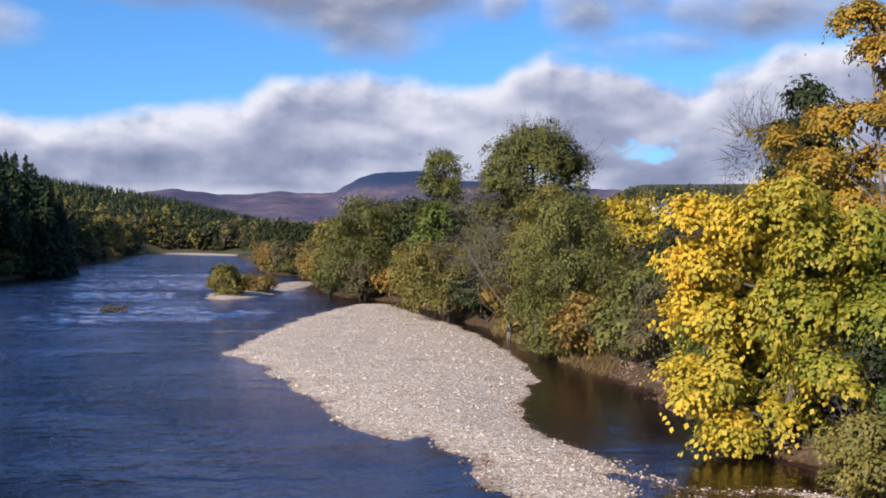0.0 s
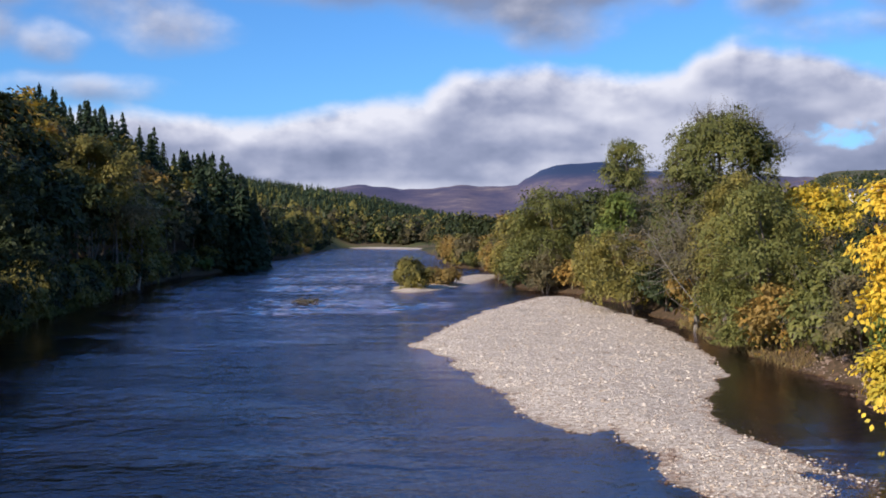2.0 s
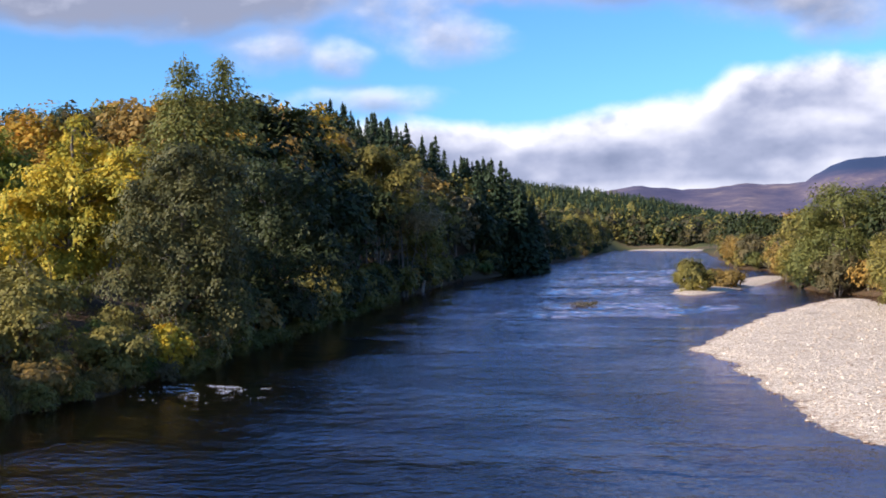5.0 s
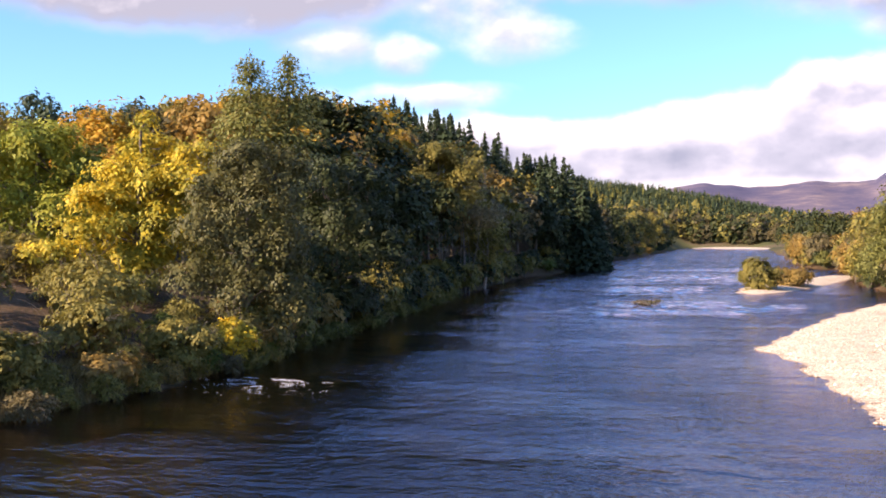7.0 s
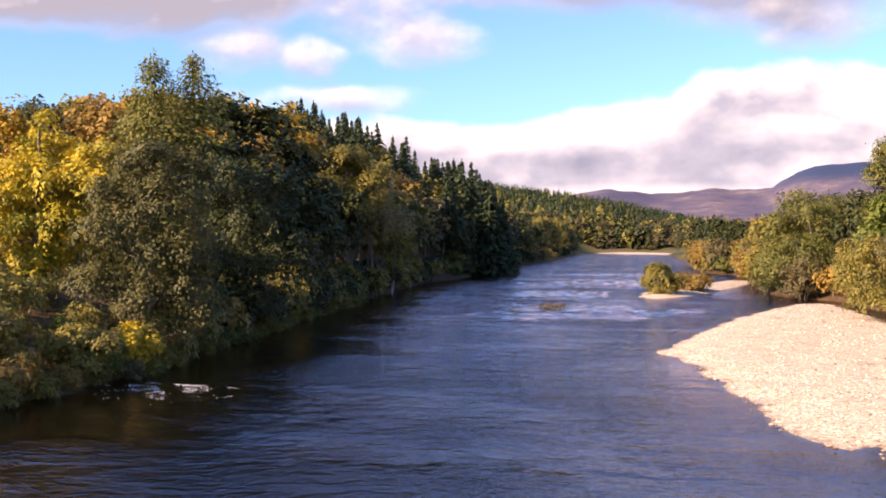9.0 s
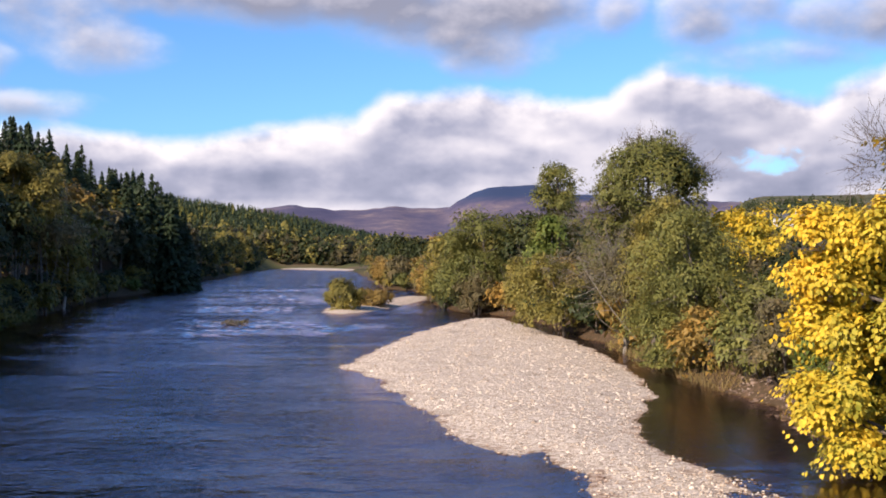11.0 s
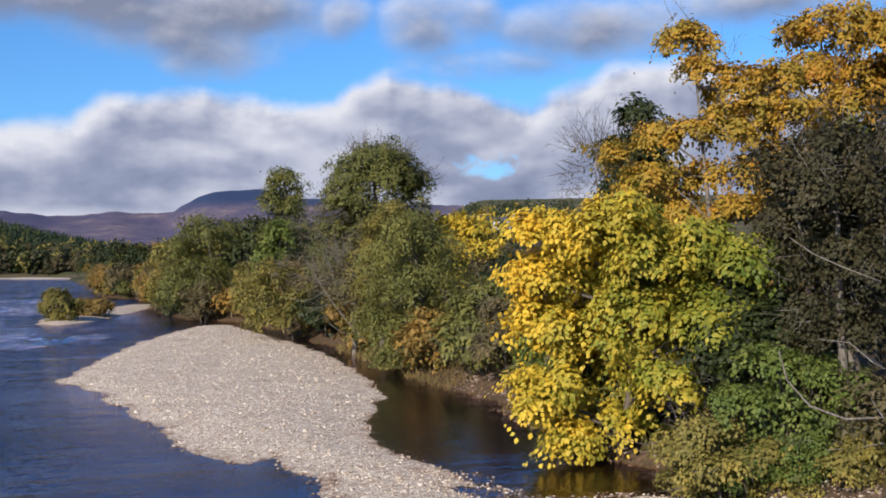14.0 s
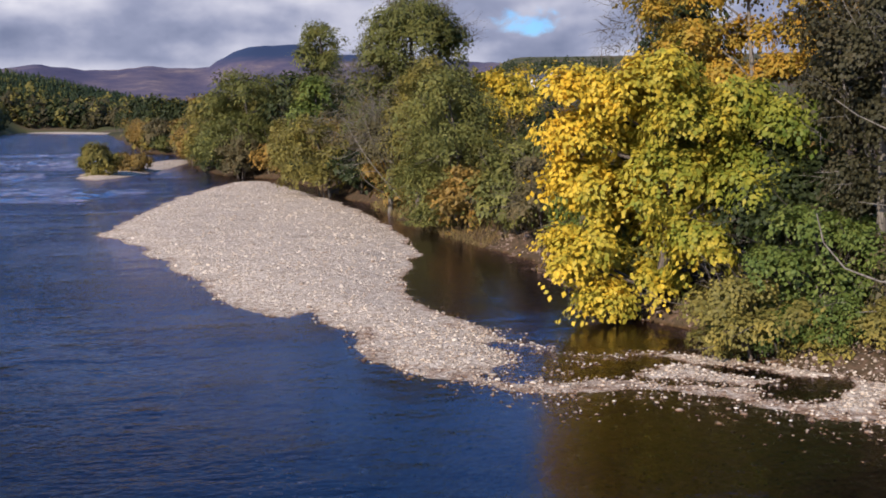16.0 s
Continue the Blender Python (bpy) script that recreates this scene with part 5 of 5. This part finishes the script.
for k in range(22):
    by = rng.uniform(27, 62)
    leafy = rng.choice(["olive", "russet", "fresh", "olive"])
    tree("scrub", np.interp(by, LEFT_Y, LEFT_X) - rng.uniform(0.6, 4.0), by, NEAR_SCRUB[leafy], SCRUB_SAY[leafy], "bush", scale=rng.uniform(0.4, 0.75), group="scrub along the bank", sink=0.2)


def tufts(name, ys_, xs_, y0, y1, outward, n, label):
    """Long dry grass along a bank, too much to count."""
    y = rng.uniform(y0, y1, n)
    x = np.interp(y, ys_, xs_) + outward * (0.3 + 3.5 * rng.random(n) ** 1.5)
    up = rng.uniform(0.3, 0.8, n)
    z = land(x, y)
    base = np.stack([x, y, z], 1)
    tip = base + np.stack([rng.normal(size=n) * 0.28, rng.normal(size=n) * 0.28, up], 1)
    side = np.stack([rng.normal(size=n), rng.normal(size=n), 0 * x], 1) * 0.02
    v = np.stack([base - side, base + side, tip], 1).reshape(-1, 3)
    ob = new(name, mesh_from(name, v, np.arange(n * 3).reshape(n, 3), STRAW, False))
    return tagged(ob, label, "grass", kind="stuff")


tufts("bank_grass", LEFT_Y, LEFT_X, 24, 66, -1, 14000, "long dry straw-coloured grass on the near bank")
tufts("bank_grass", RIGHT_Y, RIGHT_X, 66, 100, 1, 2500, "dry grass along the foot of the wood")

# ---- houses on the far hill ----
def house(x, y, turn, length, label):
    """A small white house: walls, pitched slate roof, chimney, windows."""
    base = new("house")
    base.location, base.rotation_euler = (x, y, height(x, y) - 0.5), (0, 0, radians(turn))

    def block(name, size, at, mat):
        bm = bmesh.new()
        bmesh.ops.create_cube(bm, size=1.0, matrix=Matrix.LocRotScale(at, None, size))
        me = bpy.data.meshes.new(name)
        bm.to_mesh(me), bm.free()
        me.materials.append(mat)
        new(name, me).parent = base

    block("wall", (length, 7, 6), (0, 0, 3), RENDER_WALL)
    k = length / 2 + 0.4
    v = [(-k, -4, 5.8), (k, -4, 5.8), (k, 4, 5.8), (-k, 4, 5.8), (-k, 0, 8.8), (k, 0, 8.8)]
    me = bpy.data.meshes.new("roof")
    me.from_pydata(v, [], [(0, 1, 5, 4), (2, 3, 4, 5), (0, 4, 3), (1, 2, 5), (0, 3, 2, 1)])
    me.materials.append(SLATE)
    new("roof", me).parent = base
    block("chimney", (1.2, 0.9, 2.0), (k - 1.4, 0, 9.2), RENDER_WALL)
    for wx_ in (-length / 3, 0, length / 3):
        block("window", (1.1, 0.12, 1.5), (wx_, -3.5, 4.2), SLATE)
    return tagged(base, label, "house", group="houses on the hill")


house(138, 684, 12, 14, "white rendered house with a slate roof on the hill")
house(150, 690, -20, 11, "white rendered house with a slate roof on the hill")
house(131, 735, 30, 10, "white rendered house with a slate roof on the hill")

# ---- driftwood and foam in the current ----
limbs = []
for k in range(16):
    a = np.array([rng.normal() * 1.0, rng.normal() * 0.8, rng.uniform(-0.15, 0.25)])
    limbs.append((bent(a, a + np.array([rng.normal() * 1.3, rng.normal() * 0.9, rng.uniform(-0.2, 0.9)]), 0.2), np.linspace(0.10, 0.02, 5), 5))
snag = new("driftwood")
snag.location = (-37.7, 126, 0)
tagged(snag, "tangle of brown driftwood stranded in the current", "driftwood")
for one in limbs:
    bough = new("branch", wood_mesh("branch", [one], BARK))
    bough.parent = snag
drift_leaf = new("dead_leaves", leaves_mesh("dead_leaves", rng.normal(size=(150, 3)) * [0.8, 0.6, 0.2] + [0, 0, 0.25], unit(150), 0.22, LEAF["brown"]))
drift_leaf.parent = snag


def foam_patch(cx, cy, lx_, ly_, n, size):
    p = np.stack([cx + rng.normal(size=n) * lx_, cy + rng.normal(size=n) * ly_, rng.uniform(0.008, 0.02, n)], 1)
    keep = wobble(p[:, 0], p[:, 1], 0.55, 4.0) > 0.1
    p = p[keep]
    return p, rng.normal(size=p.shape) * 0.03 + [0, 0, 1], np.full(len(p), size)


sets = [foam_patch(-38.6, 50.8, 2.2, 0.3, 160, 0.15), foam_patch(-37.6, 49.8, 1.3, 0.6, 300, 0.2), foam_patch(-36.6, 51.9, 1.3, 0.14, 120, 0.18), foam_patch(-39.8, 52.2, 1.3, 0.12, 110, 0.18), foam_patch(-36.2, 48.3, 2.2, 1.5, 150, 0.14), foam_patch(-36.2, 125, 1.2, 0.6, 120, 0.22),
        foam_patch(-71, 161, 3, 5, 200, 0.3), foam_patch(-84, 240, 6, 14, 300, 0.5)]
foam_ob = new("foam", leaves_mesh("foam", np.concatenate([q[0] for q in sets]), np.concatenate([q[1] for q in sets]), 0.075, FOAM, 3.4))
tagged(foam_ob, "white flecks of foam where the current breaks", "foam", kind="stuff")

# ---- cobbles ----
ico = bmesh.new()
bmesh.ops.create_icosphere(ico, subdivisions=1, radius=1.0)
ICO_V = np.array([v.co[:] for v in ico.verts])
ICO_F = np.array([[v.index for v in f.verts] for f in ico.faces])
ico.free()


def stone_heights(x, y):
    return np.maximum(bar_height(x, y, BAR_A, BAR_TOP), land(x, y))


def cobbles(name, x, y, size, parent, label, mat=STONE, lift=0.0):
    """Many rounded flat stones in one mesh."""
    n = len(x)
    z = stone_heights(x, y)
    stretch = size[:, None] * np.stack([rng.uniform(0.8, 1.35, n), rng.uniform(0.7, 1.1, n), rng.uniform(0.4, 0.75, n)], 1)
    v = ICO_V[None] * (1 + rng.normal(size=(n, len(ICO_V), 1)) * 0.13) * stretch[:, None]
    a = rng.uniform(0, 6.28, n)
    ca, sa = np.cos(a)[:, None], np.sin(a)[:, None]
    v = np.stack([v[..., 0] * ca - v[..., 1] * sa, v[..., 0] * sa + v[..., 1] * ca, v[..., 2]], -1)
    v += np.stack([x, y, z + size * 0.12 + lift * rng.random(n)], 1)[:, None]
    f = ICO_F[None] + (np.arange(n) * len(ICO_V))[:, None, None]
    ob = new(name, mesh_from(name, v.reshape(-1, 3), f.reshape(-1, 3), mat))
    if parent:
        ob.parent = parent
    return tagged(ob, label, kind="stuff")


px, py = rng.uniform(-16, 24, 44000), 21 + 127 * rng.random(44000) ** 1.9
ins = inset(px, py, BAR_A)
ok = (ins > -0.3) | ((ins > -2.6) & (rng.random(44000) < np.where(py < 50, 0.7, 0.3) * np.exp(ins * 0.9)))
ok &= rng.random(44000) < np.clip(55 / py, 0.2, 1.0)
px, py = px[ok], py[ok]
cobbles("cobbles", px, py, np.clip(rng.lognormal(-3.15, 0.40, len(px)) * (1 + 0.006 * np.clip(py - 35, 0, 100)), 0.025, 0.16), bar_a, "pale rounded cobbles")
qx, qy = rng.uniform(-2, 24, 2600), rng.uniform(20, 36, 2600)
ok = inset(qx, qy, BAR_A) < -0.2
qx, qy = qx[ok], qy[ok]
cobbles("sunken_cobbles", qx, qy, np.clip(rng.lognormal(-3.1, 0.45, len(qx)), 0.03, 0.13), bar_a, "brown cobbles under shallow water", BANK_STONE)
# loose pale stones strewn over the drowned shelf by the bank
sx, sy = rng.uniform(0, 20, 15000), rng.uniform(22, 41, 15000)
ins = inset(sx, sy, BAR_A)
ok = rng.random(15000) < np.where(ins > 0, 0.6, 0.42 * np.exp(ins * 0.45) + 0.02) * smooth01((sx - 1) / 6)
sx, sy = sx[ok], sy[ok]
cobbles("shelf_cobbles", sx, sy, np.clip(rng.lognormal(-3.25, 0.35, len(sx)), 0.025, 0.08), bar_a, "loose pale stones in the brown shallows", lift=0.05)
ex = rng.uniform(-0.4, 2.6, 2200)
ey = 21 + 49 * rng.random(2200) ** 1.4
cobbles("bank_cobbles", np.interp(ey, RIGHT_Y, RIGHT_X) + ex, ey, np.clip(rng.lognormal(-2.8, 0.5, 2200), 0.03, 0.2), bar_a, "brown stones along the foot of the bank", BANK_STONE)

# the largest stones, one by one
STONES = []
for k in range(8):
    v = ICO_V * (1 + rng.normal(size=(len(ICO_V), 1)) * 0.12) * [rng.uniform(0.9, 1.3), rng.uniform(0.8, 1.0), rng.uniform(0.45, 0.7)]
    STONES.append(mesh_from("stone", v, ICO_F, STONE))
made = 0
while made < 300:
    x, y = rng.uniform(-8, 20), 25 + 40 * rng.random() ** 1.5
    d = float(inset(np.array([x]), np.array([y]), BAR_A)[0])
    if d < -1.5 or (d < 0 and rng.random() > 0.35):
        continue
    ob = new("stone", STONES[rng.integers(8)])
    r_ = rng.uniform(0.045, 0.08)
    ob.location = (x, y, float(stone_heights(np.array([x]), np.array([y]))[0]) + 0.2 * r_)
    ob.scale, ob.rotation_euler = (r_, r_, r_), (rng.normal() * 0.15, rng.normal() * 0.15, rng.uniform(0, 6.28))
    ob.parent = bar_a
    made += 1
